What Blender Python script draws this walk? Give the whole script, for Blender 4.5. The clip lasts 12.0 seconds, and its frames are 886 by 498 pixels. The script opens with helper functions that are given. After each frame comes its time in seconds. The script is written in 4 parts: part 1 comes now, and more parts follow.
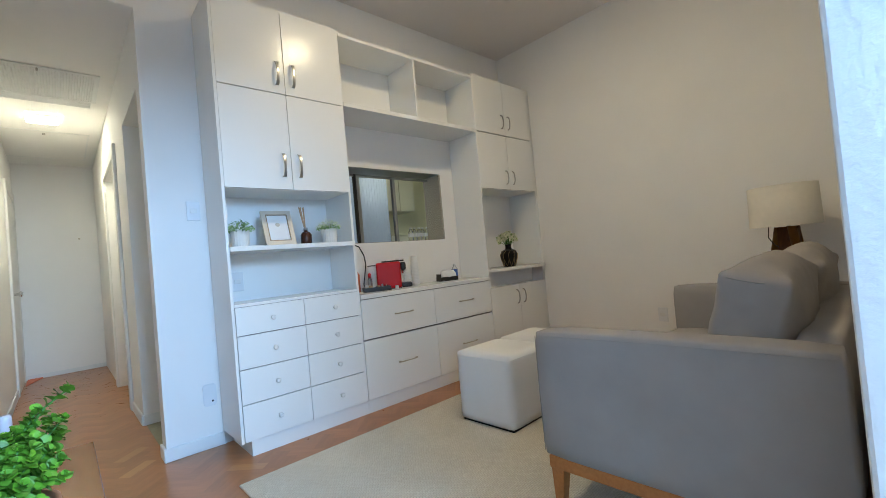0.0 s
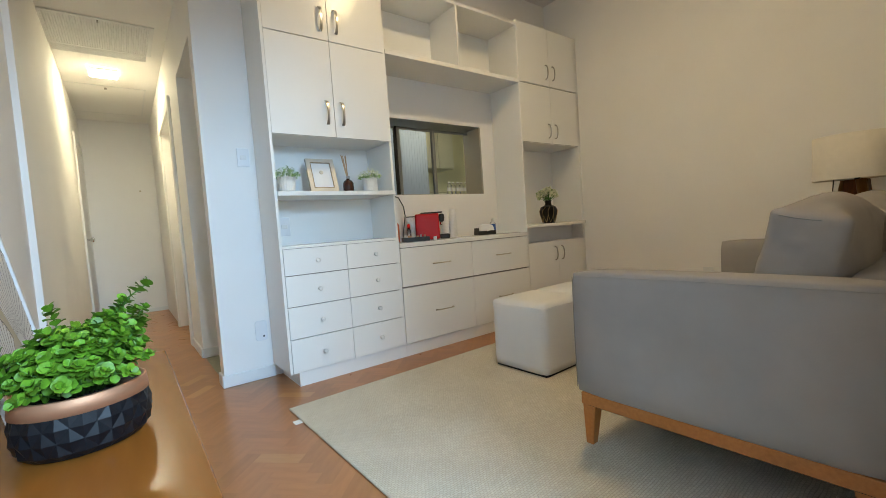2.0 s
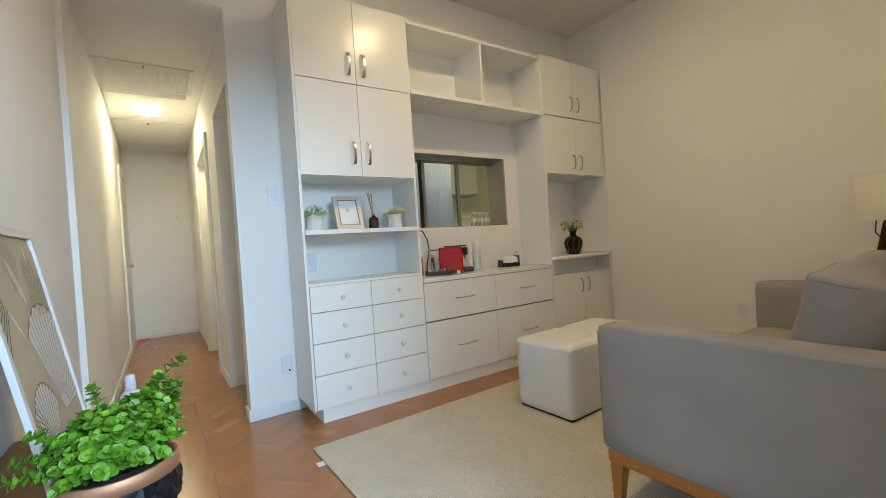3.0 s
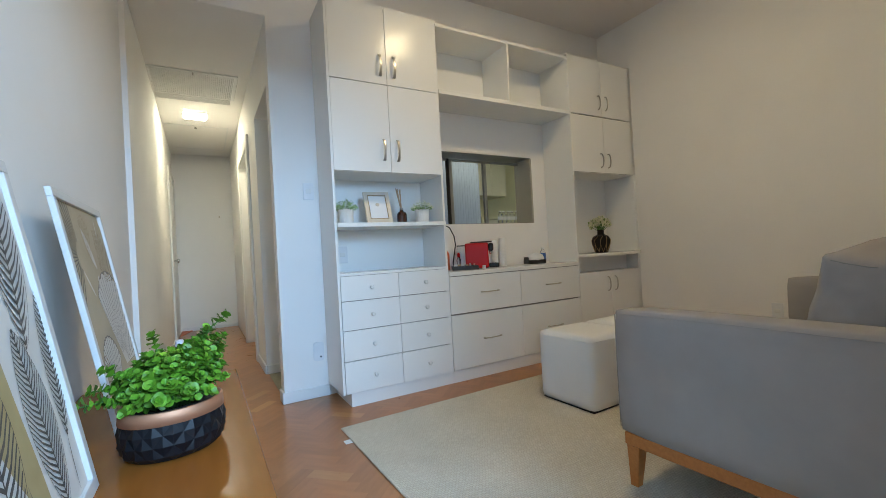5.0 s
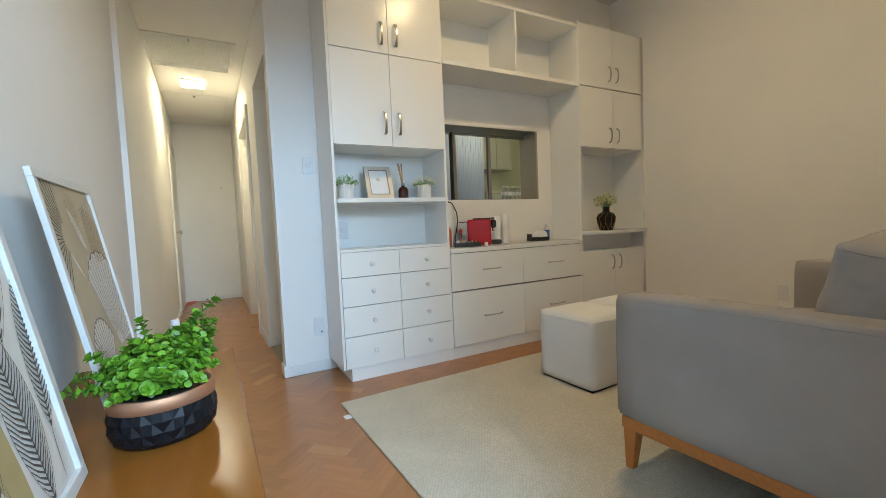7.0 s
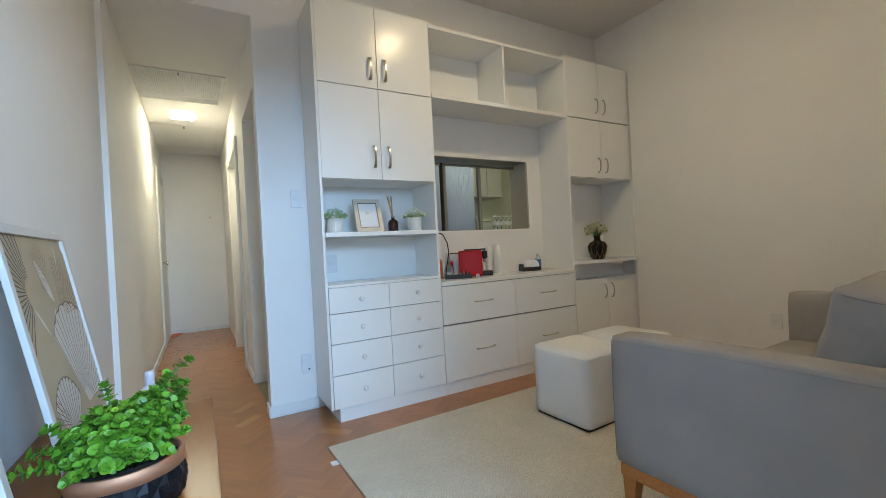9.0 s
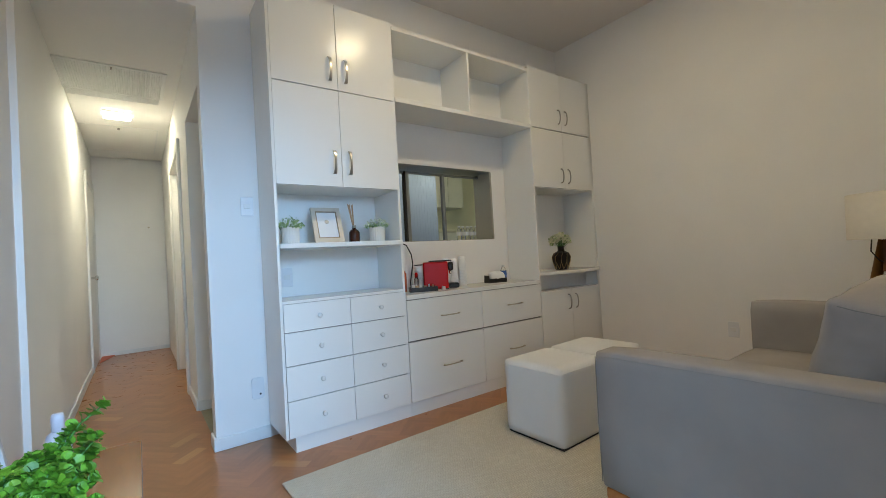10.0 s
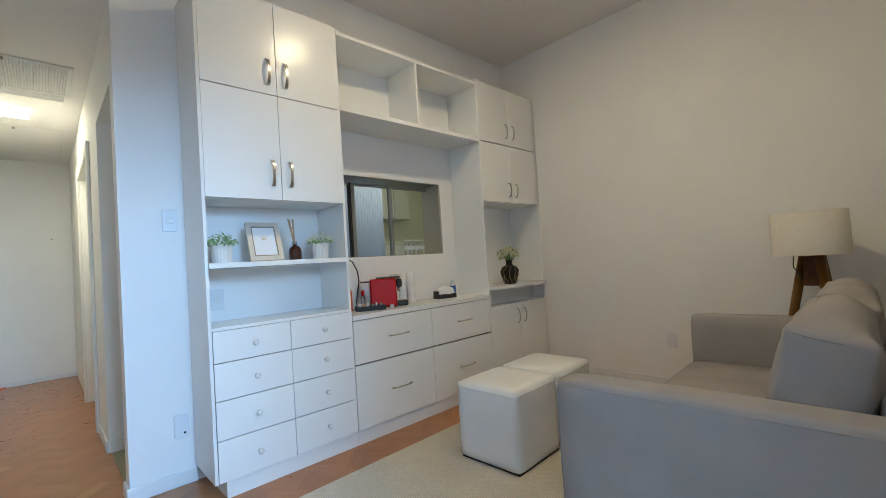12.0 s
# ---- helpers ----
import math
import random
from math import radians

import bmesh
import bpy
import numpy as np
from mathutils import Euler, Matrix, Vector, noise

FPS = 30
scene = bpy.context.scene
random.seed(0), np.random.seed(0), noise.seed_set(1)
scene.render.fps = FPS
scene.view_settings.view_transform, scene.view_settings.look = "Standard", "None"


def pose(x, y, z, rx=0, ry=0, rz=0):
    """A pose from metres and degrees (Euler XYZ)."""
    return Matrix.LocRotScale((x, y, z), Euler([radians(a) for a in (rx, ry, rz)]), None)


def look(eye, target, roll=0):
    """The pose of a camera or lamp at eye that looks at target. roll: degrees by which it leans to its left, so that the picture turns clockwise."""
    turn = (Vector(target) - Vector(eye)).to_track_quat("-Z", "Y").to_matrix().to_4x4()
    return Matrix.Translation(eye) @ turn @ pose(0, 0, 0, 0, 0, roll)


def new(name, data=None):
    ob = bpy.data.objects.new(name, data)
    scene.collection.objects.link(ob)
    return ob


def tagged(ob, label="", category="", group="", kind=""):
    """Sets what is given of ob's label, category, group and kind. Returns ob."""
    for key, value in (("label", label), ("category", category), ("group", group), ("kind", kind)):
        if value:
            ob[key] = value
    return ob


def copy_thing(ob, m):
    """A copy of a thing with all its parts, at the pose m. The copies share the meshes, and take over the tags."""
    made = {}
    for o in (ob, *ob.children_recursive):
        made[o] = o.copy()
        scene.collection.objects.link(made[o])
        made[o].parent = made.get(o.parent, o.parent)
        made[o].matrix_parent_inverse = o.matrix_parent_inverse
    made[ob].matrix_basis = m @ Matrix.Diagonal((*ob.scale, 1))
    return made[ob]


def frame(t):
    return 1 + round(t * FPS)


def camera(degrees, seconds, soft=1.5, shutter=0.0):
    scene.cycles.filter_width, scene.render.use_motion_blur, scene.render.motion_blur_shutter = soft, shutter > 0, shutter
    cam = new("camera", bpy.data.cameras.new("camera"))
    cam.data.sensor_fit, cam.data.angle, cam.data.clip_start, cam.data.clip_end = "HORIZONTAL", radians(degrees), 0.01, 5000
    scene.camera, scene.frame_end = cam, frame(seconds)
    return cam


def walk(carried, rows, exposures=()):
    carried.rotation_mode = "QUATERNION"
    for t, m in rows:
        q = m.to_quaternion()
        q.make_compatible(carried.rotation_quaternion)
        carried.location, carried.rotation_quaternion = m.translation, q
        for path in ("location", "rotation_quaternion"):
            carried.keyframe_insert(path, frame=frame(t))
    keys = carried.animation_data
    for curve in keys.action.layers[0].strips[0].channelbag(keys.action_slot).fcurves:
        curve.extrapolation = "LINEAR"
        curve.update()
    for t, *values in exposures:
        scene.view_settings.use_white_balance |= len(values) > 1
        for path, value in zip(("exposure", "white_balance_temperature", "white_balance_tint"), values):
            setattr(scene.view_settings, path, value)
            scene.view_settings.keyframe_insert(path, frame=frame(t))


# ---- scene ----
cam = camera(92.8, 12.0, soft=0.6)
PATH = [
    (0, (0.064, 0.086, 0.996), (1.411, 1.565, 1.039), -5.2),
    (0.5, (0.053, 0.078, 0.975), (1.371, 1.582, 1.017), -4.3),
    (1, (0.046, 0.09, 0.949), (1.327, 1.627, 0.976), -4.1),
    (1.5, (0.044, 0.086, 0.92), (1.29, 1.65, 0.872), -3.9),
    (2, (0.034, 0.073, 0.896), (1.234, 1.67, 0.789), -4.0),
    (2.5, (0.033, 0.08, 0.96), (1.199, 1.701, 0.851), -4.1),
    (3, (0.039, 0.061, 1.028), (1.153, 1.722, 1.006), -3.8),
    (3.2, (0.039, 0.041, 1.027), (1.13, 1.717, 1.036), -3.9),
    (4.8, (0.016, -0.025, 0.967), (1.014, 1.708, 0.997), -3.3),
    (5, (0.02, -0.026, 0.944), (1.012, 1.711, 0.959), -3.2),
    (5.5, (0.031, -0.016, 0.889), (1.009, 1.725, 0.776), -2.8),
    (6, (0.036, -0.009, 0.889), (1.004, 1.73, 0.695), -2.7),
    (6.5, (0.048, -0.004, 0.936), (1.011, 1.74, 0.756), -2.5),
    (7, (0.058, -0.003, 0.977), (1.024, 1.744, 0.86), -2.5),
    (9, (0.091, 0.028, 1.04), (1.095, 1.757, 1.031), -3.0),
    (9.5, (0.1, 0.091, 1.034), (1.17, 1.78, 1.061), -3.1),
    (10, (0.118, 0.177, 1.044), (1.295, 1.794, 1.077), -3.3),
    (10.5, (0.138, 0.238, 1.049), (1.395, 1.793, 1.083), -3.5),
    (11, (0.148, 0.276, 1.055), (1.464, 1.781, 1.088), -3.5),
    (11.5, (0.154, 0.284, 1.074), (1.512, 1.751, 1.112), -3.6),
    (12, (0.16, 0.285, 1.101), (1.543, 1.73, 1.158), -3.7),
]
walk(cam, [(t, look(eye, target, roll)) for t, eye, target, roll in PATH], [(0.0, 0.95, 5950, 10), (1.2, 0.94, 6250, 10), (2.2, 0.96, 7200, 10), (3.2, 0.91, 7200, 10), (4.8, 0.75, 6330, 10), (5.5, 0.73, 6650, 10), (6.3, 0.82, 7250, 10), (7.2, 0.85, 7100, 10), (8.8, 0.76, 6330, 10), (9.5, 0.75, 6300, 10), (10.5, 0.82, 6050, 10), (12.0, 0.91, 5950, 10)])

# ---- world and large lights ----
world = bpy.data.worlds.new("world")
scene.world = world
world.use_nodes = True
sky = world.node_tree.nodes.new("ShaderNodeTexSky")
sky.sky_type, sky.sun_disc, sky.sun_elevation, sky.sun_rotation = "NISHITA", False, radians(40), radians(60)
world.node_tree.links.new(sky.outputs[0], world.node_tree.nodes["Background"].inputs[0])
world.node_tree.nodes["Background"].inputs[1].default_value = 0.12


def area_lamp(name, m, w, h, watts, colour):
    data = bpy.data.lights.new(name, "AREA")
    data.shape, data.size, data.size_y, data.energy, data.color = "RECTANGLE", w, h, watts, colour
    ob = new(name, data)
    ob.matrix_world = m
    return ob


# daylight in the balcony window behind the walker
area_lamp("window_light", look((0.66, -2.03, 2.08), (0.66, -1.03, 0.80)), 1.10, 0.95, 126, (0.37, 0.65, 1.0))

# ---- materials ----


def material(name, base, rough=0.5, metal=0.0, spots=None, scale=8.0, amount=0.5, bump=0.0, bump_scale=60.0, bump_dist=0.002, vary=0.0, stretch=(1, 1, 1), spec=0.5, coat=0.0, rough_var=0.08, detail=6):
    """A Principled surface with two scales of noise in colour and gloss and a fine relief."""
    m = bpy.data.materials.new(name)
    m.use_nodes = True
    nt = m.node_tree
    b = nt.nodes["Principled BSDF"]
    b.inputs["Roughness"].default_value, b.inputs["Metallic"].default_value = rough, metal
    b.inputs["Specular IOR Level"].default_value = spec
    b.inputs["Coat Weight"].default_value = coat
    tc = nt.nodes.new("ShaderNodeTexCoord")
    mp = nt.nodes.new("ShaderNodeMapping")
    mp.inputs["Scale"].default_value = stretch
    nt.links.new(tc.outputs["Object"], mp.inputs[0])
    n1 = nt.nodes.new("ShaderNodeTexNoise")
    n1.inputs["Scale"].default_value, n1.inputs["Detail"].default_value = scale, detail
    nt.links.new(mp.outputs[0], n1.inputs["Vector"])
    ramp = nt.nodes.new("ShaderNodeValToRGB")
    ramp.color_ramp.elements[0].position, ramp.color_ramp.elements[1].position = 0.5 - 0.5 * amount, 0.5 + 0.5 * amount
    lo = spots if spots else tuple(c * 0.93 for c in base)
    ramp.color_ramp.elements[0].color, ramp.color_ramp.elements[1].color = (*lo, 1), (*base, 1)
    nt.links.new(n1.outputs[0], ramp.inputs[0])
    colour = ramp.outputs[0]
    if vary:
        info = nt.nodes.new("ShaderNodeObjectInfo")
        geo = nt.nodes.new("ShaderNodeNewGeometry")
        add = nt.nodes.new("ShaderNodeMath")
        add.operation = "ADD"
        nt.links.new(info.outputs["Random"], add.inputs[0])
        nt.links.new(geo.outputs["Random Per Island"], add.inputs[1])
        frac = nt.nodes.new("ShaderNodeMath")
        frac.operation = "FRACT"
        nt.links.new(add.outputs[0], frac.inputs[0])
        mr = nt.nodes.new("ShaderNodeMapRange")
        mr.inputs["To Min"].default_value, mr.inputs["To Max"].default_value = 1 - vary, 1 + vary
        nt.links.new(frac.outputs[0], mr.inputs[0])
        hsv = nt.nodes.new("ShaderNodeHueSaturation")
        nt.links.new(mr.outputs[0], hsv.inputs["Value"])
        nt.links.new(colour, hsv.inputs["Color"])
        colour = hsv.outputs[0]
    nt.links.new(colour, b.inputs["Base Color"])
    n2 = nt.nodes.new("ShaderNodeTexNoise")
    n2.inputs["Scale"].default_value, n2.inputs["Detail"].default_value = bump_scale, 4
    nt.links.new(mp.outputs[0], n2.inputs["Vector"])
    rr = nt.nodes.new("ShaderNodeMapRange")
    rr.inputs["To Min"].default_value, rr.inputs["To Max"].default_value = max(0.02, rough - rough_var), min(1, rough + rough_var)
    nt.links.new(n1.outputs[0], rr.inputs[0])
    nt.links.new(rr.outputs[0], b.inputs["Roughness"])
    if bump:
        bp = nt.nodes.new("ShaderNodeBump")
        bp.inputs["Strength"].default_value, bp.inputs["Distance"].default_value = bump, bump_dist
        nt.links.new(n2.outputs[0], bp.inputs["Height"])
        nt.links.new(bp.outputs[0], b.inputs["Normal"])
    return m


def glow(name, colour, strength):
    m = bpy.data.materials.new(name)
    m.use_nodes = True
    b = m.node_tree.nodes["Principled BSDF"]
    b.inputs["Base Color"].default_value = (0.9, 0.9, 0.88, 1)
    b.inputs["Emission Color"].default_value = (*colour, 1)
    b.inputs["Emission Strength"].default_value = strength
    return m


def clear(name, colour, rough=0.02, ior=1.45):
    m = bpy.data.materials.new(name)
    m.use_nodes = True
    b = m.node_tree.nodes["Principled BSDF"]
    b.inputs["Base Color"].default_value = (*colour, 1)
    b.inputs["Transmission Weight"].default_value = 1.0
    b.inputs["Roughness"].default_value, b.inputs["IOR"].default_value = rough, ior
    return m


PAINT = material("wall_paint", (0.86, 0.845, 0.82), 0.75, spots=(0.825, 0.81, 0.785), scale=2.5, bump=0.25, bump_scale=45, bump_dist=0.002)
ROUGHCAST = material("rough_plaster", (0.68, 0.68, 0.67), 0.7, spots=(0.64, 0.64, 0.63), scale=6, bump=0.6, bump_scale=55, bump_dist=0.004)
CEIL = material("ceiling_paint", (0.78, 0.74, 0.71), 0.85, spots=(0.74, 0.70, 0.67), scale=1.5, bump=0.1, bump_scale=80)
LAM = material("white_laminate", (0.84, 0.84, 0.82), 0.23, spots=(0.825, 0.825, 0.80), scale=2.0, amount=0.8, spec=0.32, rough_var=0.02, detail=3)
LAMIN = material("white_board", (0.87, 0.87, 0.85), 0.45, spots=(0.85, 0.85, 0.83), scale=2.0, amount=0.8, rough_var=0.04, detail=3)
# shade seen in the open cabinet joints, put into a dark colour
JOINT_SHADE = material("joint_shade", (0.24, 0.23, 0.22), 0.8)
PARQ = material("oiled_parquet", (0.44, 0.195, 0.075), 0.28, spots=(0.30, 0.125, 0.045), scale=6, amount=0.9, rough_var=0.02, vary=0.105, stretch=(1, 5, 1), detail=3)
PARQ_LIGHT = material("pale_parquet", (0.52, 0.27, 0.11), 0.30, spots=(0.42, 0.20, 0.075), scale=10, amount=0.7, bump=0.1, bump_scale=60, bump_dist=0.001, vary=0.12, stretch=(1, 6, 1))
SUBFLOOR = material("floor_joint", (0.30, 0.13, 0.05), 0.6)
SKIRT = material("white_skirting", (0.80, 0.80, 0.79), 0.4, scale=5, bump=0.05)
METAL = material("brushed_nickel", (0.46, 0.45, 0.42), 0.30, 1.0, scale=40)
BRONZE = material("aged_brass", (0.58, 0.53, 0.43), 0.32, 1.0, scale=40)
CHROME = material("chrome", (0.8, 0.8, 0.8), 0.12, 1.0)
PLASTIC = material("white_plastic", (0.78, 0.79, 0.80), 0.35)
KNOB = material("white_knob", (0.80, 0.80, 0.78), 0.25)
FABRIC = material("grey_sofa_fabric", (0.360, 0.333, 0.318), 0.9, spots=(0.30, 0.277, 0.263), scale=5, bump=0.35, bump_scale=700, bump_dist=0.001, spec=0.2)
SEAM = material("grey_piping", (0.27, 0.26, 0.25), 0.9)
SOFAWOOD = material("honey_wood", (0.50, 0.19, 0.05), 0.42, spots=(0.38, 0.13, 0.03), scale=9, amount=0.6, bump=0.1, bump_scale=40, stretch=(1, 8, 8))
LEATHER = material("white_leatherette", (0.80, 0.79, 0.77), 0.42, spots=(0.76, 0.75, 0.73), scale=4, bump=0.25, bump_scale=220, bump_dist=0.001)
BLACK = material("black_plastic", (0.012, 0.012, 0.013), 0.4)
TOPWOOD = material("varnished_sideboard", (0.30, 0.106, 0.020), 0.22, spots=(0.225, 0.072, 0.012), scale=5, amount=0.8, bump=0.04, bump_scale=30, stretch=(6, 1, 6), spec=0.22, rough_var=0.03)
POT = material("matt_black_ceramic", (0.006, 0.0065, 0.009), 0.42, scale=20, spec=0.32)
COPPER = material("satin_copper", (0.58, 0.29, 0.17), 0.58, 0.8, scale=20)
SOIL = material("dark_soil", (0.03, 0.022, 0.015), 0.95, bump=0.6, bump_scale=90, bump_dist=0.004)
LEAF = material("green_leaf", (0.16, 0.34, 0.021), 0.5, spots=(0.06, 0.17, 0.011), scale=22, amount=0.8, vary=0.35)
LEAF_YOUNG = material("young_leaf", (0.32, 0.48, 0.046), 0.5, spots=(0.20, 0.36, 0.025), scale=22, amount=0.8, vary=0.25)
STEM = material("green_stem", (0.07, 0.20, 0.03), 0.6)
FRAMEW = material("white_frame", (0.66, 0.65, 0.63), 0.4, scale=12, bump=0.05)
PAPER = material("art_paper", (0.68, 0.65, 0.61), 0.7, spots=(0.63, 0.60, 0.56), scale=9)
INK = material("grey_brown_ink", (0.085, 0.07, 0.06), 0.7, spots=(0.12, 0.10, 0.085), scale=30)
BROWNINK = material("brown_ink", (0.24, 0.165, 0.085), 0.7, spots=(0.30, 0.21, 0.12), scale=30)
INKGREY = material("soft_grey_ink", (0.16, 0.135, 0.11), 0.7, spots=(0.23, 0.20, 0.17), scale=30)
GOLD = material("ochre_ink", (0.36, 0.27, 0.12), 0.6, spots=(0.46, 0.37, 0.19), scale=14, amount=0.8)
TAN = material("tan_ink", (0.40, 0.325, 0.205), 0.65, spots=(0.50, 0.42, 0.30), scale=7, amount=0.8)
PALE = material("pale_ink", (0.66, 0.62, 0.57), 0.7, scale=9)
SHADE = material("linen_shade", (0.70, 0.655, 0.575), 0.9, scale=30, bump=0.2, bump_scale=300)
DARKWOOD = material("lamp_wood", (0.13, 0.043, 0.006), 0.5, spots=(0.055, 0.016, 0.003), scale=10, amount=0.7, stretch=(6, 6, 1), spec=0.2)
LEGWOOD = material("lamp_leg_wood", (0.17, 0.075, 0.012), 0.5, spots=(0.09, 0.036, 0.006), scale=10, amount=0.7, stretch=(6, 6, 1), spec=0.2)
RED = material("glossy_red", (0.50, 0.004, 0.004), 0.35, spots=(0.46, 0.004, 0.004), spec=0.25)
GRANITE = material("grey_granite", (0.46, 0.43, 0.35), 0.36, spots=(0.20, 0.185, 0.145), scale=95, amount=0.35, bump=0.03)
ALU = material("anodised_aluminium", (0.30, 0.31, 0.31), 0.35, 0.8)
KWALL = material("kitchen_paint", (0.64, 0.63, 0.44), 0.6, spots=(0.60, 0.59, 0.41), scale=3)
KCAB = material("kitchen_laminate", (0.62, 0.62, 0.50), 0.4)
RIB = material("ribbed_panel", (0.34, 0.42, 0.58), 0.45, scale=4)
KTILE = material("olive_tile", (0.22, 0.21, 0.13), 0.4, spots=(0.26, 0.25, 0.16), scale=30)
WHITEPOT = material("white_ceramic", (0.76, 0.75, 0.73), 0.45)
FLOWER = material("white_flower", (0.78, 0.79, 0.55), 0.7, vary=0.2)
GREENERY = material("pale_greenery", (0.26, 0.40, 0.13), 0.6, vary=0.4)
AMBER = material("amber_glass", (0.045, 0.012, 0.006), 0.15)
REED = material("rattan_reed", (0.50, 0.33, 0.19), 0.8)
CHAMP = material("champagne_frame", (0.52, 0.47, 0.39), 0.4, 0.1, spots=(0.60, 0.55, 0.47), scale=30)
VASEBLK = material("black_glaze", (0.008, 0.007, 0.007), 0.3, spec=0.3)
VASEGOLD = material("gold_line", (0.55, 0.40, 0.20), 0.35, 0.8)
CLEAR = clear("clear_plastic", (0.95, 0.97, 0.98))
TISSUE = material("white_paper", (0.82, 0.82, 0.82), 0.8, bump=0.2, bump_scale=30)
BLUE = material("blue_label", (0.05, 0.14, 0.45), 0.4)
ORANGE = material("orange_plastic", (0.65, 0.14, 0.04), 0.5)
DOORP = material("painted_door", (0.78, 0.77, 0.73), 0.45, spots=(0.75, 0.74, 0.70), scale=2, bump=0.05)
LAMPGLOW = glow("corridor_lamp_glow", (1.0, 0.93, 0.66), 58.0)
WARMGLOW = glow("ceiling_lamp_glow", (1.0, 0.79, 0.46), 97.0)
# glow of the added kitchen fill lamp
KGLOW = glow("kitchen_fill_glow", (1.0, 0.93, 0.64), 19.0)

# ---- building helpers ----


def box(x0, x1, y0, y1, z0, z1, bevel=0.0, seg=1, bm=None):
    own = bmesh.new()
    bmesh.ops.create_cube(own, size=1.0, matrix=Matrix.Translation(((x0 + x1) / 2, (y0 + y1) / 2, (z0 + z1) / 2)) @ Matrix.Diagonal((x1 - x0, y1 - y0, z1 - z0, 1)))
    if bevel:
        bmesh.ops.bevel(own, geom=own.edges[:], offset=bevel, segments=seg, profile=0.5, affect="EDGES")
    return merge(bm, own)


def merge(bm, own):
    """Adds own to bm and returns it."""
    if bm is None:
        return own
    vs = [bm.verts.new(v.co) for v in own.verts]
    own.verts.index_update()
    for f in own.faces:
        nf = bm.faces.new([vs[v.index] for v in f.verts])
        nf.smooth = f.smooth
    own.free()
    return bm


def lathe(profile, seg=24, bm=None, centre=(0, 0, 0), sx=1.0, sy=1.0, caps=True):
    """A turned body from (radius, height) pairs."""
    own = bmesh.new()
    rings = []
    for r, z in profile:
        rings.append([own.verts.new((centre[0] + sx * r * math.cos(2 * math.pi * i / seg), centre[1] + sy * r * math.sin(2 * math.pi * i / seg), centre[2] + z)) for i in range(seg)])
    for a, b in zip(rings, rings[1:]):
        for i in range(seg):
            f = own.faces.new((a[i], a[(i + 1) % seg], b[(i + 1) % seg], b[i]))
            f.smooth = True
    if caps:
        own.faces.new(rings[0][::-1])
        own.faces.new(rings[-1])
    bmesh.ops.recalc_face_normals(own, faces=own.faces[:])
    return merge(bm, own)


def tube(points, r, seg=8, bm=None, r1=None):
    """A round bar along points, tapering to r1."""
    own = bmesh.new()
    pts = [Vector(p) for p in points]
    rings = []
    n = len(pts)
    for i, p in enumerate(pts):
        d = (pts[min(i + 1, n - 1)] - pts[max(i - 1, 0)]).normalized()
        side = d.cross(Vector((0.31, 0.95, 0.1)) if abs(d.y) < 0.8 else Vector((1, 0, 0.2))).normalized()
        up = d.cross(side)
        rad = r if r1 is None else r + (r1 - r) * i / (n - 1)
        rings.append([own.verts.new(p + rad * (math.cos(2 * math.pi * k / seg) * side + math.sin(2 * math.pi * k / seg) * up)) for k in range(seg)])
    for a, b in zip(rings, rings[1:]):
        for k in range(seg):
            f = own.faces.new((a[k], a[(k + 1) % seg], b[(k + 1) % seg], b[k]))
            f.smooth = True
    own.faces.new(rings[0][::-1])
    own.faces.new(rings[-1])
    bmesh.ops.recalc_face_normals(own, faces=own.faces[:])
    return merge(bm, own)


def mesh_of(name, bm, mat):
    me = bpy.data.meshes.new(name)
    bm.to_mesh(me)
    bm.free()
    me.materials.append(mat)
    return me


def part(name, bm, mat, parent, label=""):
    ob = new(name, mesh_of(name, bm, mat))
    ob.parent = parent
    return tagged(ob, label)


def solo(name, bm, mat, label="", category="", kind="", group="", at=None):
    ob = new(name, mesh_of(name, bm, mat))
    if at is not None:
        ob.matrix_world = at
    return tagged(ob, label, category, group, kind)


def thing(name, m, label, category, group="", kind=""):
    ob = new(name)
    ob.empty_display_size = 0.1
    ob.matrix_world = m
    return tagged(ob, label, category, group, kind)


def structure(name, bm, mat, label="", category=""):
    return solo(name, bm, mat, label, category, "structure")


# ---- plan (metres) ----
XL, XC = -0.336, -0.308          # living-room and corridor faces of the long wall
XR, YB, ZC = 3.705, 2.945, 3.085  # far side wall, cabinet wall, ceiling
XK, YE, ZH = 0.452, 7.16, 2.583   # corridor's kitchen side, its end, its ceiling
XJ, YJ = 0.90, 0.148              # jamb of the wide opening to the balcony room
YS = -2.5                         # window wall of the balcony room
T = 0.12

# ---- structure ----
structure("floor", box(XL - 0.2, XR + 0.2, YS - 0.2, YE + 0.2, -0.10, -0.012), SUBFLOOR, "dark bed under the herringbone parquet floor", "floor")
FLOOR = bpy.data.objects["floor"]
structure("wall_west", box(XL - T, XL, YS, YB, 0, ZC), PAINT, "white painted wall behind the sideboard", "wall")
structure("wall_corridor_west", box(XL - T, XC, YB, YE, 0, ZH + 0.2), PAINT, "white painted corridor wall", "wall")
structure("wall_east", box(XR, XR + T, YS, YB + T, 0, ZC), PAINT, "plain white painted side wall", "wall")
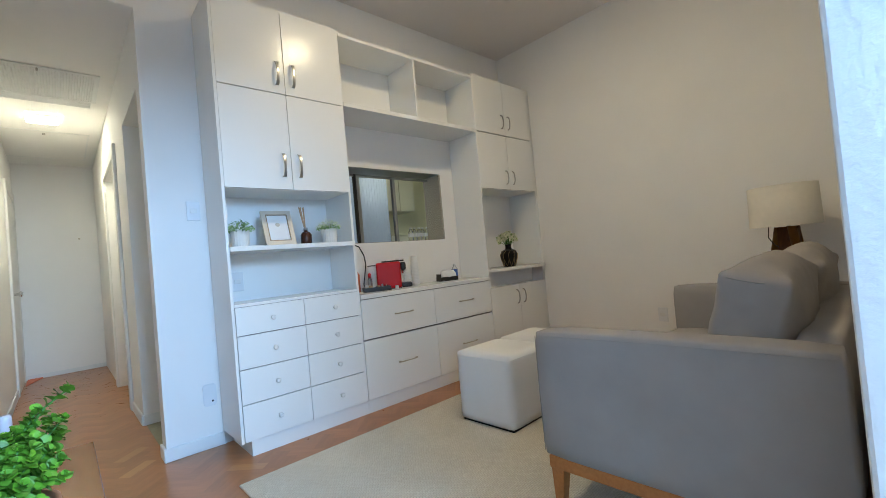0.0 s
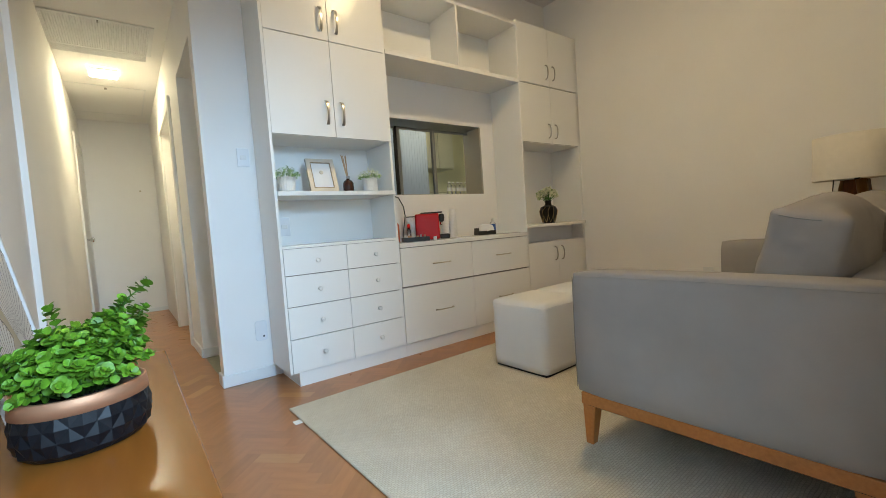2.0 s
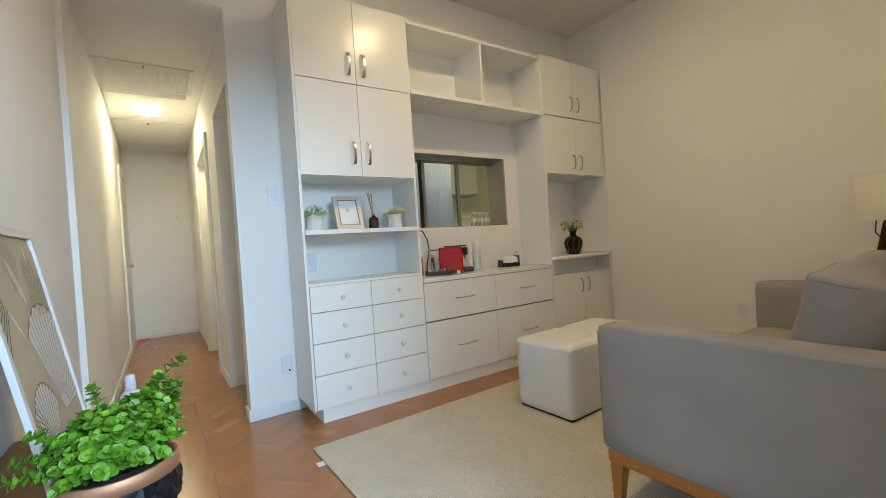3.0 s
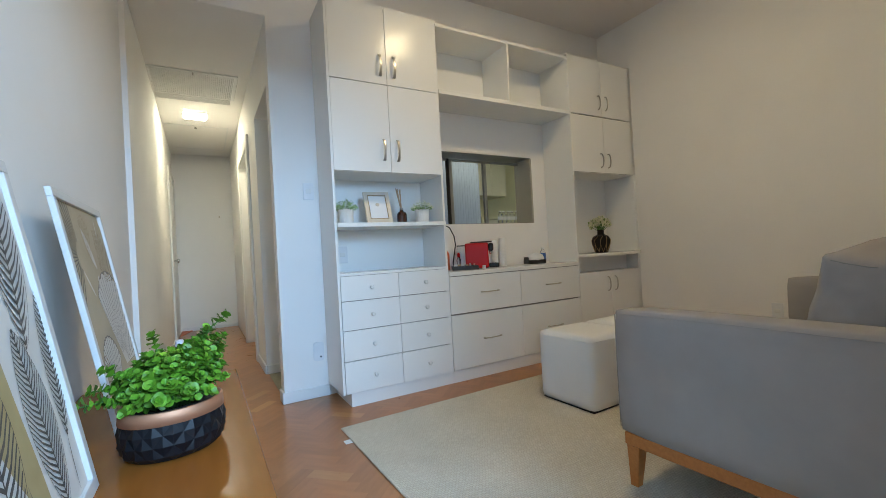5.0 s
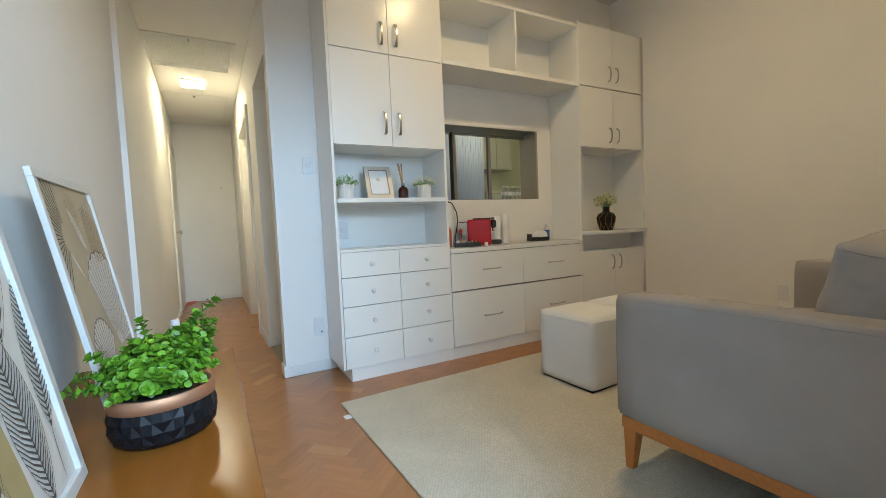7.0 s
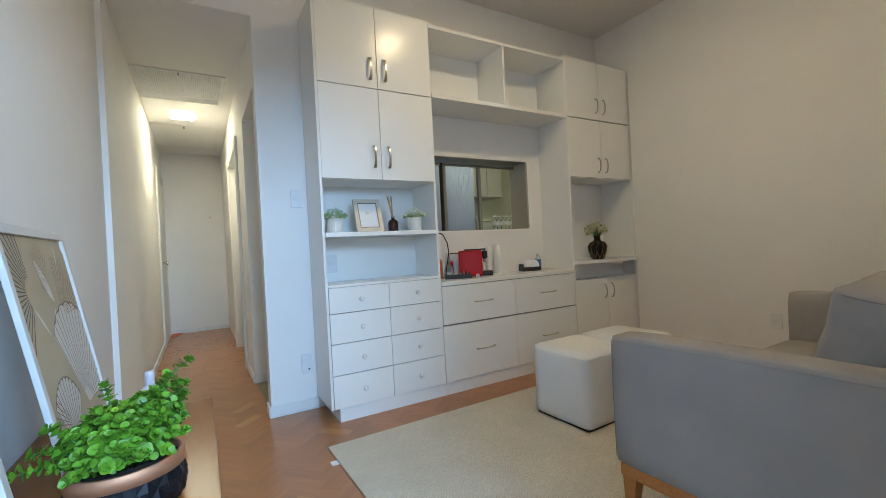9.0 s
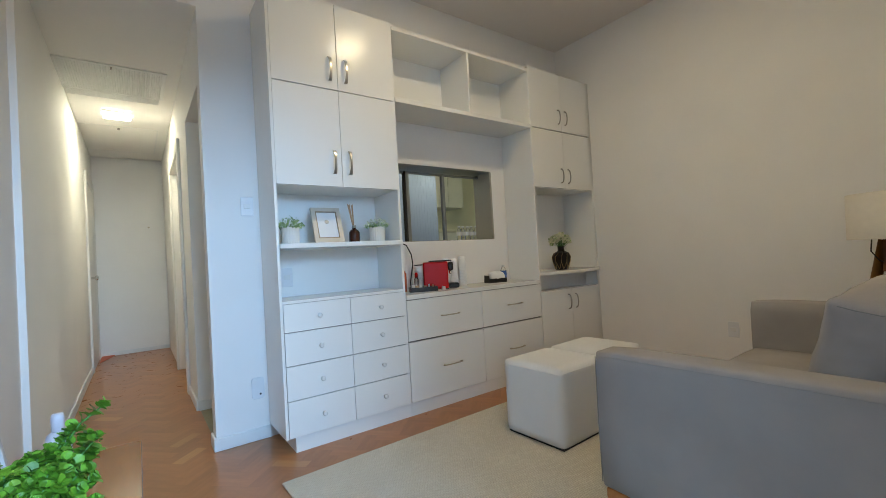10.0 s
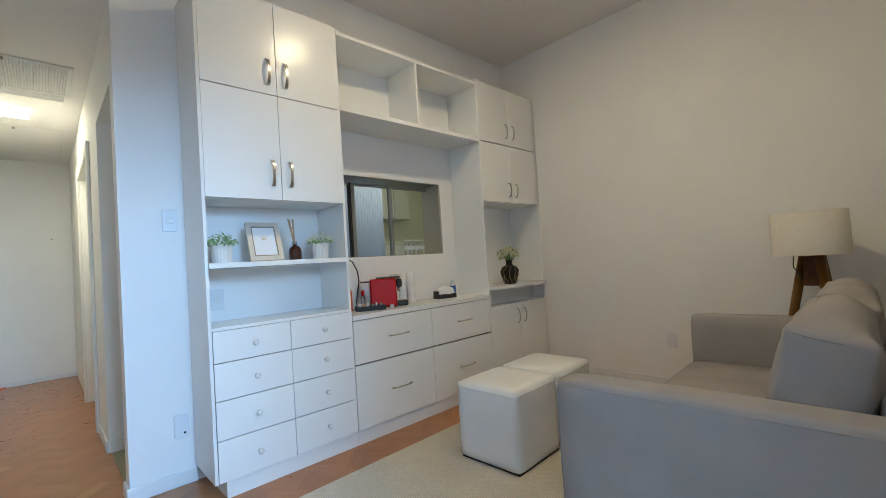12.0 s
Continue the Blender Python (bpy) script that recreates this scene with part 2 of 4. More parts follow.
# cabinet wall, with the hatch to the kitchen cut through it
HX0, HX1, HZ0, HZ1 = 1.60, 2.705, 1.168, 1.772
wn = box(XK, HX0, YB, YB + T, 0, ZC)
box(HX1, XR, YB, YB + T, 0, ZC, bm=wn)
box(HX0, HX1, YB, YB + T, 0, HZ0, bm=wn)
box(HX0, HX1, YB, YB + T, HZ1, ZC, bm=wn)
structure("wall_north", wn, PAINT, "white painted wall with a hatch to the kitchen", "wall")
structure("wall_header", box(XL - T, XK, YB, YB + T, ZH + 0.003, ZC), PAINT, "white header over the corridor mouth", "wall")
# corridor's kitchen side: doorway, wall, door, wall
KY0, KY1, KZ = YB + T, 3.825, 2.160
DY0, DY1, DZ = 4.46, 5.50, 2.08
wk = box(XK, XK + T, KY1, DY0, 0, ZH + 0.2)
box(XK, XK + T, DY1, YE, 0, ZH + 0.2, bm=wk)
box(XK, XK + T, KY0, KY1, KZ, ZH + 0.2, bm=wk)
box(XK, XK + T, DY0, DY1, DZ, ZH + 0.2, bm=wk)
structure("wall_corridor_east", wk, PAINT, "white corridor wall with a doorway and a door", "wall")
structure("wall_corridor_end", box(XL - T, XK + T, YE, YE + T, 0, ZH + 0.2), PAINT, "white end wall of the corridor", "wall")
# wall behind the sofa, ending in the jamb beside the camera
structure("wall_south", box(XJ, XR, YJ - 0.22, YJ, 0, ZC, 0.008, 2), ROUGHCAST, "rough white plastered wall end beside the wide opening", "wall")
# balcony room
ww = box(XL - T, 0.08, YS - T, YS, 0, ZC)
box(1.24, XR + T, YS - T, YS, 0, ZC, bm=ww)
box(0.08, 1.24, YS - T, YS, 0, 0.65, bm=ww)
box(0.08, 1.24, YS - T, YS, 2.65, ZC, bm=ww)
structure("wall_window", ww, PAINT, "white wall with a wide window opening", "wall")
# unseen header, added only to keep window light off the upper wall and doors
structure("light_block_south", box(XL, XJ - 0.003, YJ - 0.21, YJ - 0.01, 2.02, ZC), PAINT, "unseen white header added to cut the window light on the upper cabinets", "wall")
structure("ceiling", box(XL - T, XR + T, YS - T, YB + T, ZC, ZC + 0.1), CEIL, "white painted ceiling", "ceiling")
structure("ceiling_corridor", box(XL - T, XK + T, YB + 0.003, YE + T, ZH, ZH + 0.1), PAINT, "lower white corridor ceiling", "ceiling")

# skirtings
structure("baseboard_corridor", box(XC, XC + 0.014, YB + 0.02, 6.08, 0, 0.075, 0.004), SKIRT, "white wooden skirting", "skirting")
structure("baseboard_end", box(XC + 0.015, XK, YE - 0.012, YE, 0, 0.05, 0.003), SKIRT, "low white skirting on the end wall", "skirting")
bs = box(XK - 0.014, XK, KY1, DY0 - 0.098, 0, 0.075, 0.004)
box(XK, XK + T, KY1 - 0.013, KY1, 0, 0.075, 0.004, bm=bs)
structure("baseboard_doorway", bs, SKIRT, "white wooden skirting", "skirting")
bp_ = box(XK - 0.014, 0.752, YB - 0.014, YB, 0, 0.075, 0.004)
box(XK - 0.014, XK, YB, KY0, 0, 0.075, 0.004, bm=bp_)
structure("baseboard_pier", bp_, SKIRT, "white wooden skirting round the pier", "skirting")
structure("baseboard_east", box(XR - 0.014, XR, YJ, 2.58, 0, 0.075, 0.004), SKIRT, "white wooden skirting", "skirting")


def door_set(name, x, face, y0, y1, z1, leaf_in, label):
    """A door in a wall that runs along y; face is the side on which the casing stands."""
    d = thing(name, pose(x, y0, 0), label, "door", kind="structure")
    w = y1 - y0
    for a, b, z0, z2 in ((-0.095, 0, 0, z1 + 0.095), (w, w + 0.095, 0, z1 + 0.095), (0, w, z1, z1 + 0.095)):
        part("casing", box(min(0, face * 0.022), max(0, face * 0.022), a, b, z0, z2, 0.004), DOORP, d)
    part("leaf", box(min(leaf_in, leaf_in - face * 0.035), max(leaf_in, leaf_in - face * 0.035), 0.004, w - 0.004, 0.008, z1 - 0.03, 0.002), DOORP, d)
    return d


d1 = door_set("door_1", XK, -1, DY0, DY1, DZ, 0.07, "white sliding door set back in a white casing")
lk = part("lock_plate", box(0.064, 0.07, 0.06, 0.085, 0.98, 1.12, 0.002), METAL, d1)
part("finger_pull", box(0.061, 0.0645, 0.066, 0.079, 1.02, 1.08, 0.001), BLACK, d1)
d2 = door_set("door_2", XC, 1, 6.18, 6.98, 2.10, 0.016, "white door with a small round knob in the corridor")
part("door_handle", lathe([(0.012, 0), (0.012, 0.03), (0.026, 0.04), (0.028, 0.055), (0.018, 0.068)], 14), CHROME, d2)
bpy.data.objects["door_handle"].matrix_local = pose(0.015, 0.07, 1.02, 0, 90, 0)

# corridor ceiling: return-air grille, access panel, lamp
g = thing("ceiling_grille", pose(0.02, 4.33, ZH), "white perforated return-air grille in the corridor ceiling", "air grille")
for a in ((-0.345, 0.345, -0.30, -0.27), (-0.345, 0.345, 0.27, 0.30), (-0.345, -0.315, -0.27, 0.27), (0.315, 0.345, -0.27, 0.27)):
    part("frame", box(*a, -0.012, -0.001, 0.002), SKIRT, g)
sl = None
for i in range(40):
    sl = box(-0.313 + i * 0.0158, -0.306 + i * 0.0158, -0.27, 0.27, -0.009, -0.004, bm=sl)
for i in range(46):
    sl = box(-0.314, 0.314, -0.268 + i * 0.0158, -0.261 + i * 0.0158, -0.0085, -0.0045, bm=sl)
part("mesh", sl, SKIRT, g, "white square-hole mesh")
part("backing", box(-0.314, 0.314, -0.269, 0.269, -0.003, -0.001), material("duct_grey", (0.55, 0.53, 0.48), 0.8), g)
part("latch", box(-0.006, 0.006, -0.285, -0.262, -0.03, -0.012, 0.002), METAL, g)
g2 = thing("access_panel", pose(0.02, 6.2, ZH), "flush white access panel in the corridor ceiling", "panel")
for a in ((-0.345, 0.345, -0.56, -0.545), (-0.345, 0.345, 0.545, 0.56), (-0.345, -0.33, -0.545, 0.545), (0.33, 0.345, -0.545, 0.545)):
    part("frame", box(*a, -0.004, -0.001), SKIRT, g2)
part("panel", box(-0.329, 0.329, -0.544, 0.544, -0.003, -0.001), PAINT, g2)
part("latch", lathe([(0.012, -0.022), (0.012, -0.006)], 10), METAL, g2)
bpy.data.objects["latch.001"].location = (0.0, -0.50, 0)
cl = thing("ceiling_lamp", pose(0.02, 5.18, ZH), "lit square white ceiling lamp in the corridor", "ceiling lamp")
part("base", box(-0.1095, 0.1095, -0.1095, 0.1095, -0.012, -0.001, 0.004), SKIRT, cl)
# opaque rim added to hold the diffuser's glow off the ceiling
for a in ((-0.1095, 0.1095, -0.1095, -0.1065), (-0.1095, 0.1095, 0.1065, 0.1095), (-0.1095, -0.1065, -0.1064, 0.1064), (0.1065, 0.1095, -0.1064, 0.1064)):
    part("rim", box(*a, -0.034, -0.0125, 0.001), SKIRT, cl)
part("diffuser", box(-0.106, 0.106, -0.106, 0.106, -0.040, -0.0122, 0.014, 3), LAMPGLOW, cl, "glowing opal diffuser")
# living-room lamp
ll = thing("ceiling_lamp", pose(1.81, 1.33, ZC), "small lit warm round ceiling lamp", "ceiling lamp")
part("base", lathe([(0.125, -0.024), (0.125, -0.001)], 32), SKIRT, ll)
part("diffuser", lathe([(0.112, -0.0275), (0.112, -0.0245)], 32), WARMGLOW, ll, "glowing warm opal glass")

# balcony window, behind the walker
wd = thing("window_1", pose(0.66, YS - 0.06, 0.65), "white sliding window of the balcony room", "window", kind="structure")
for a in ((-0.58, 0.58, 0, 0.05), (-0.58, 0.58, 1.95, 2.0), (-0.58, -0.53, 0.05, 1.95), (0.53, 0.58, 0.05, 1.95), (-0.025, 0.025, 0.05, 1.95)):
    part("window_frame", box(a[0], a[1], -0.03, 0.03, a[2], a[3], 0.004), SKIRT, wd)

# ---- kitchen beyond the hatch ----
KX1, KYE = 4.7, 5.3
kf = box(XK + T, KX1, YB + T, KYE, -0.011, -0.004)
box(XK + 0.012, XK + T + 0.1, KY0, KY1, -0.011, 0.003, bm=kf)
structure("floor_kitchen", kf, KTILE, "olive tiled kitchen floor", "floor")
structure("wall_kitchen_far", box(XK + T, KX1, KYE, KYE + T, 0, ZH), KWALL, "pale yellow kitchen wall", "wall")
structure("wall_kitchen_side", box(KX1, KX1 + T, YB + T, KYE + T, 0, ZH), KWALL, "pale yellow kitchen wall", "wall")
structure("ceiling_kitchen", box(XK + T, KX1 + T, YB + T + 0.002, KYE + T, ZH, ZH + 0.1), PAINT, "white kitchen ceiling", "ceiling")
# unseen fill lamp, added to brighten the room behind the hatch
kl = thing("ceiling_lamp", pose(2.6, 3.44, ZH), "unseen lamp added to light the kitchen and its blind", "ceiling lamp")
part("diffuser", box(-0.15, 0.15, -0.15, 0.15, -0.06, -0.001, 0.02, 3), KGLOW, kl, "glowing opal diffuser")
hl = thing("hatch_lining", pose(0, YB, 0), "speckled grey granite lining of the kitchen hatch", "hatch lining", kind="structure")
part("jamb", box(HX1 - 0.02, HX1, -0.004, 0.22, HZ0 + 0.0032, HZ1 - 0.0085, 0.002), GRANITE, hl)
part("jamb", box(HX0, HX0 + 0.02, -0.004, 0.22, HZ0 + 0.0032, HZ1 - 0.0085, 0.002), GRANITE, hl)
part("head", box(HX0, HX1, 0.006, 0.22, HZ1 - 0.008, HZ1 - 0.001, 0.001), ALU, hl, "thin dark metal head strip")
part("sill", box(HX0, HX1, 0.001, 0.30, HZ0 + 0.0002, HZ0 + 0.003), GRANITE, hl)
# sliding screen with ribs, and a kitchen cupboard seen through the hatch
sc = thing("sliding_window", pose(0, YB + 0.16, HZ0 + 0.003), "dark aluminium sliding window half open in the hatch", "window")
for a, m in (((HX0 + 0.02, HX0 + 0.06), ALU), ((1.885, 1.905), BLACK), ((1.905, 1.935), ALU), ((2.265, 2.295), ALU)):
    part("stile", box(a[0], a[1], -0.015, 0.015, 0.002, HZ1 - HZ0 - 0.025, 0.002), m, sc)
part("rail", box(HX0 + 0.02, HX1 - 0.022, -0.012, 0.012, HZ1 - HZ0 - 0.044, HZ1 - HZ0 - 0.0255, 0.002), ALU, sc)
rb = thing("ribbed_blind", pose(1.84, 3.75, 0), "pale blue ribbed vertical blind in the kitchen", "blind")
for i in range(26):
    part("slat", box(i * 0.032, i * 0.032 + 0.0319, -0.004, 0.004, 0.02, 2.4, 0.0015), RIB, rb)
part("head_rail", box(-0.01, 0.84, -0.02, 0.02, 2.4, ZH, 0.003), ALU, rb)
kc = thing("kitchen_cabinet", pose(3.74, 4.93, 1.72), "cream wall-hung kitchen cabinet", "cabinet")
part("body", box(-0.30, 0.24, 0, 0.365, 0, 0.80, 0.002), KCAB, kc)
for x in (-0.297, -0.027):
    part("door", box(x, x + 0.264, -0.019, 0, 0.003, 0.797, 0.002), KCAB, kc)
kn = thing("kitchen_counter", pose(3.95, 4.75, 0), "cream kitchen base cabinet under the wall unit", "cabinet")
part("body", box(-0.55, 0.55, 0, 0.545, 0.0, 1.36, 0.002), KCAB, kn)
part("worktop", box(-0.57, 0.57, -0.02, 0.545, 1.362, 1.40, 0.004), KWALL, kn)
wb = thing("water_bottle", pose(2.50, YB + 0.24, HZ0 + 0.003), "small clear plastic water bottle on the hatch sill", "bottle", "bottles on the sill")
part("body", lathe([(0.020, 0), (0.024, 0.005), (0.024, 0.08), (0.018, 0.10), (0.010, 0.112), (0.010, 0.122)], 12), CLEAR, wb)
part("cap", lathe([(0.012, 0.122), (0.012, 0.136)], 10), PLASTIC, wb)
part("label_band", lathe([(0.0245, 0.05), (0.0245, 0.08)], 12, caps=False), PLASTIC, wb)
for i in range(1, 5):
    copy_thing(wb, pose(2.50 + i * 0.05, YB + 0.24 + 0.008 * (i % 2), HZ0 + 0.003))

# ---- wall unit ----
YF = 2.585   # fronts
DEEP = YB - YF - 0.004


def bow_handle(length, reach, r, vertical=True, bm=None):
    pts = []
    for i in range(13):
        a = math.pi * i / 12
        s = -math.cos(a) * length / 2
        d = -reach * math.sin(a) ** (0.7 if vertical else 0.25) if 0 < i < 12 else 0
        pts.append((0, d, s) if vertical else (s, d, 0))
    return tube(pts, r, 8, bm)


def strap_handle(length, reach, width):
    """A flat arched pull."""
    bm = bmesh.new()
    rows = []
    for i in range(13):
        a = math.pi * i / 12
        s = -math.cos(a) * length / 2
        d = -reach * math.sin(a)
        w = width * (0.75 + 0.5 * math.cos(a) ** 2) / 2
        rows.append([bm.verts.new((x, d + e, s)) for x, e in ((-w, -0.004), (w, -0.004), (w, 0.0), (-w, 0.0))])
    for a, b in zip(rows, rows[1:]):
        for k in range(4):
            bm.faces.new((a[k], a[(k + 1) % 4], b[(k + 1) % 4], b[k]))
    bm.faces.new(rows[0][::-1])
    bm.faces.new(rows[-1])
    bmesh.ops.recalc_face_normals(bm, faces=bm.faces[:])
    return bm


def front(parent, name, x0, x1, z0, z1):
    return part(name, box(x0 + 0.0015, x1 - 0.0015, 0, 0.018, z0 + 0.0004, z1 - 0.0004, 0.0010), LAM, parent)


def pull(parent, name, bm, mat, x, z):
    ob = part(name, bm, mat, parent)
    ob.location = (x, -0.001, z)
    return ob


# tall unit beside the corridor
A0, A1 = 0.743, 1.548
ta = thing("tall_cabinet", pose(A0, YF, 0), "white tall cabinet with doors, open shelves and eight drawers", "cabinet", "wall unit")
W = A1 - A0
S1 = W / 2 + 0.010
part("side_panel", box(0, 0.016, 0.0, DEEP, 0.085, 2.615, 0.001), LAM, ta)
part("side_panel", box(W - 0.018, W - 0.001, 0.004, DEEP, 0.085, 2.615, 0.001), LAM, ta)
part("back_panel", box(0.016, W - 0.018, DEEP - 0.012, DEEP, 0.085, 2.612), LAMIN, ta)
part("top_panel", box(0.016, W - 0.018, 0.004, DEEP - 0.013, 2.597, 2.615), LAMIN, ta)
part("shelf", box(0.016, W - 0.018, 0.020, DEEP - 0.013, 1.497, 1.515), LAMIN, ta)
part("shelf", box(0.016, W - 0.008, -0.016, DEEP - 0.013, 1.136, 1.163, 0.003), LAM, ta)
part("worktop", box(0.016, W - 0.018, 0.0, DEEP - 0.013, 0.826, 0.842, 0.001), LAM, ta)
part("floor_panel", box(0.016, W - 0.018, 0.02, DEEP - 0.013, 0.085, 0.10), LAMIN, ta)
# not real dividers: dark sheets whose colour gives the shade between fronts
part("divider", box(0.02, W - 0.02, 0.019, 0.024, 0.10, 0.826), JOINT_SHADE, ta, "dark sheet behind the drawer fronts, coloured as the shade in the joints")
part("divider", box(0.02, W - 0.02, 0.019, 0.024, 1.516, 2.595), JOINT_SHADE, ta, "dark sheet behind the doors, coloured as the shade in the joints")
part("plinth", box(0.055, W, 0.012, DEEP, 0, 0.0845), LAM, ta)
for z0, z1, hz in ((2.087, 2.615, 2.21), (1.497, 2.082, 1.645)):
    for x0, x1, hx in ((0.016, S1 - 0.006, 0.357), (S1 - 0.006, W - 0.002, 0.457)):
        dr = front(ta, "door", x0, x1, z0, z1)
        pull(dr, "handle", strap_handle(0.145, 0.03, 0.016), METAL, hx, hz)
rows = ((0.668, 0.824), (0.482, 0.664), (0.290, 0.478), (0.087, 0.286))
for z0, z1 in rows:
    for x0, x1 in ((0.018, S1), (S1, W - 0.001)):
        dr = front(ta, "drawer_front", x0, x1, z0, z1)
        k = part("knob", lathe([(0.006, 0), (0.006, 0.012), (0.013, 0.018), (0.014, 0.026), (0.008, 0.031)], 14), KNOB, dr)
        k.matrix_local = pose((x0 + x1) / 2, 0, (z0 + z1) / 2, 90, 0, 0)

# low drawer chest in the middle
B0, B1 = A1, 2.860
tb = thing("drawer_chest", pose(B0, YF, 0), "white low chest with four wide drawers", "chest of drawers", "wall unit")
W = B1 - B0
# carcass coloured dark to paint the shade between the drawer fronts
part("carcass", box(0.001, W - 0.001, 0.022, DEEP, 0.086, 0.763), JOINT_SHADE, tb)
part("worktop", box(0.001, W - 0.001, -0.006, DEEP, 0.766, 0.797, 0.002), LAM, tb)
part("plinth", box(0.001, W - 0.001, 0.012, DEEP, 0, 0.0845), LAM, tb)
for z0, z1, hz in ((0.490, 0.764, 0.632), (0.087, 0.484, 0.287)):
    for x0, x1, hx in ((0.002, W / 2, 0.352), (W / 2, W - 0.002, 1.0)):
        dr = part("drawer_front", box(x0 + 0.001, x1 - 0.001, 0, 0.018, z0 + 0.0025, z1 - 0.0025, 0.001), LAM, tb)
        hb = bow_handle(0.155, 0.024, 0.0042, False)
        for s in (-0.075, 0.075):
            hb = merge(hb, lathe([(0.009, -0.004), (0.010, 0.0), (0.009, 0.004)], 10, centre=(s, -0.006, 0)))
        pull(dr, "handle", hb, BRONZE, hx, hz)

# open bridge over it
tc_ = thing("bridge_shelf", pose(B0, YF, 0), "white open two-bay shelf bridging the tall cabinets", "shelf", "wall unit")
part("bottom_panel", box(0.001, W - 0.001, 0.0, DEEP, 2.088, 2.118, 0.001), LAM, tc_)
part("top_panel", box(0.001, W - 0.001, 0.0, DEEP, 2.572, 2.595, 0.001), LAM, tc_)
part("divider", box(W / 2 - 0.009, W / 2 + 0.009, 0.003, DEEP - 0.013, 2.119, 2.571), LAM, tc_)
part("back_panel", box(0.001, W - 0.001, DEEP - 0.012, DEEP, 2.119, 2.571), LAMIN, tc_)

# tall unit against the side wall
C0, C1 = B1, 3.690
td = thing("tall_cabinet", pose(C0, YF, 0), "white tall cabinet with paired doors and a rounded shelf", "cabinet", "wall unit")
W = C1 - C0
part("side_panel", box(0.001, 0.018, 0.004, DEEP, 0.085, 2.622, 0.001), LAM, td)
part("side_panel", box(W - 0.016, W, 0.0, DEEP, 0.0, 2.622, 0.001), LAM, td)
part("filler_strip", box(W + 0.0005, XR - C0 - 0.0005, 0.0005, DEEP, 0.0, 2.622), LAM, td)
part("back_panel", box(0.018, W - 0.016, DEEP - 0.012, DEEP, 0.085, 2.62), LAMIN, td)
part("top_panel", box(0.018, W - 0.016, 0.004, DEEP - 0.013, 2.604, 2.622), LAMIN, td)
part("shelf", box(0.018, W - 0.016, 0.020, DEEP - 0.013, 1.585, 1.603), LAMIN, td)
part("shelf", box(0.018, W - 0.016, 0.020, DEEP - 0.013, 0.672, 0.690), LAMIN, td)
# two more dark sheets, painted as the shade between the doors
part("divider", box(0.02, W - 0.018, 0.019, 0.024, 1.604, 2.60), JOINT_SHADE, td, "dark sheet behind the doors, coloured as the shade in the joints")
part("divider", box(0.02, W - 0.018, 0.019, 0.024, 0.10, 0.67), JOINT_SHADE, td, "dark sheet behind the doors, coloured as the shade in the joints")
part("plinth", box(0.002, W - 0.017, 0.012, DEEP, 0, 0.0845), LAM, td)
# rounded shelf, bulging past the fronts
bm = bmesh.new()
outline = [(0.004, DEEP - 0.014), (0.004, -0.002)]
for i in range(1, 16):
    u = i / 16
    outline.append((0.004 + u * (W + 0.002), -0.002 - 0.085 * math.sin(math.pi * u) ** 0.8 - 0.03 * u))
outline += [(W + 0.008, -0.02), (W + 0.008, -0.004), (W - 0.018, -0.004), (W - 0.018, DEEP - 0.014)]
lo = [bm.verts.new((x, y, 0.832)) for x, y in outline]
hi = [bm.verts.new((x, y, 0.857)) for x, y in outline]
bm.faces.new(lo)
bm.faces.new(hi[::-1])
for i in range(len(lo)):
    j = (i + 1) % len(lo)
    bm.faces.new((lo[i], hi[i], hi[j], lo[j]))
bmesh.ops.recalc_face_normals(bm, faces=bm.faces[:])
part("rounded_shelf", bm, LAM, td)
part("slot_back", box(0.0185, W - 0.0165, 0.13, 0.142, 0.6905, 0.8315), LAM, td)
for z0, z1, hz in ((2.104, 2.622, 2.23), (1.585, 2.099, 1.70), (0.087, 0.692, 0.575)):
    for x0, x1, hx in ((0.003, W / 2, W / 2 - 0.048), (W / 2, W - 0.002, W / 2 + 0.048)):
        dr = part("door", box(x0 + 0.001, x1 - 0.001, 0, 0.018, z0 + 0.0025, z1 - 0.0025, 0.001), LAM, td)
        pull(dr, "handle", bow_handle(0.125, 0.03, 0.0055), METAL, hx, hz)

# ---- sofa ----
SX, SROT = 1.371, 1.4
so = thing("sofa", pose(SX, 1.064, 0.010, 0, 0, SROT), "grey fabric two-seat sofa on a honey-coloured wooden base", "sofa")
SL, SD = 1.66, 0.86


def soft(x0, x1, y0, y1, z0, z1, r, puff=0.0, cuts=6):
    """An upholstered block with rounded edges and a slight swell."""
    bm = box(x0, x1, y0, y1, z0, z1)
    bmesh.ops.subdivide_edges(bm, edges=bm.edges[:], cuts=cuts, use_grid_fill=True)
    c = Vector(((x0 + x1) / 2, (y0 + y1) / 2, (z0 + z1) / 2))
    h = Vector(((x1 - x0) / 2, (y1 - y0) / 2, (z1 - z0) / 2))
    for v in bm.verts:
        d = v.co - c
        u = [d[i] / h[i] for i in range(3)]
        core = Vector([max(-h[i] + r, min(h[i] - r, d[i])) for i in range(3)])
        off = d - core
        if off.length > 1e-6:
            off = off.normalized() * r
        p = core + off
        for i in range(3):
            a, b = (i + 1) % 3, (i + 2) % 3
            p[i] += puff * u[i] * (1 - u[a] ** 2) * (1 - u[b] ** 2)
        v.co = c + p
    for f in bm.faces:
        f.smooth = True
    return bm


part("base_frame", box(0.015, SL - 0.015, -SD + 0.02, -0.012, 0.168, 0.214, 0.004, 2), SOFAWOOD, so, "honey-coloured wooden base rail")
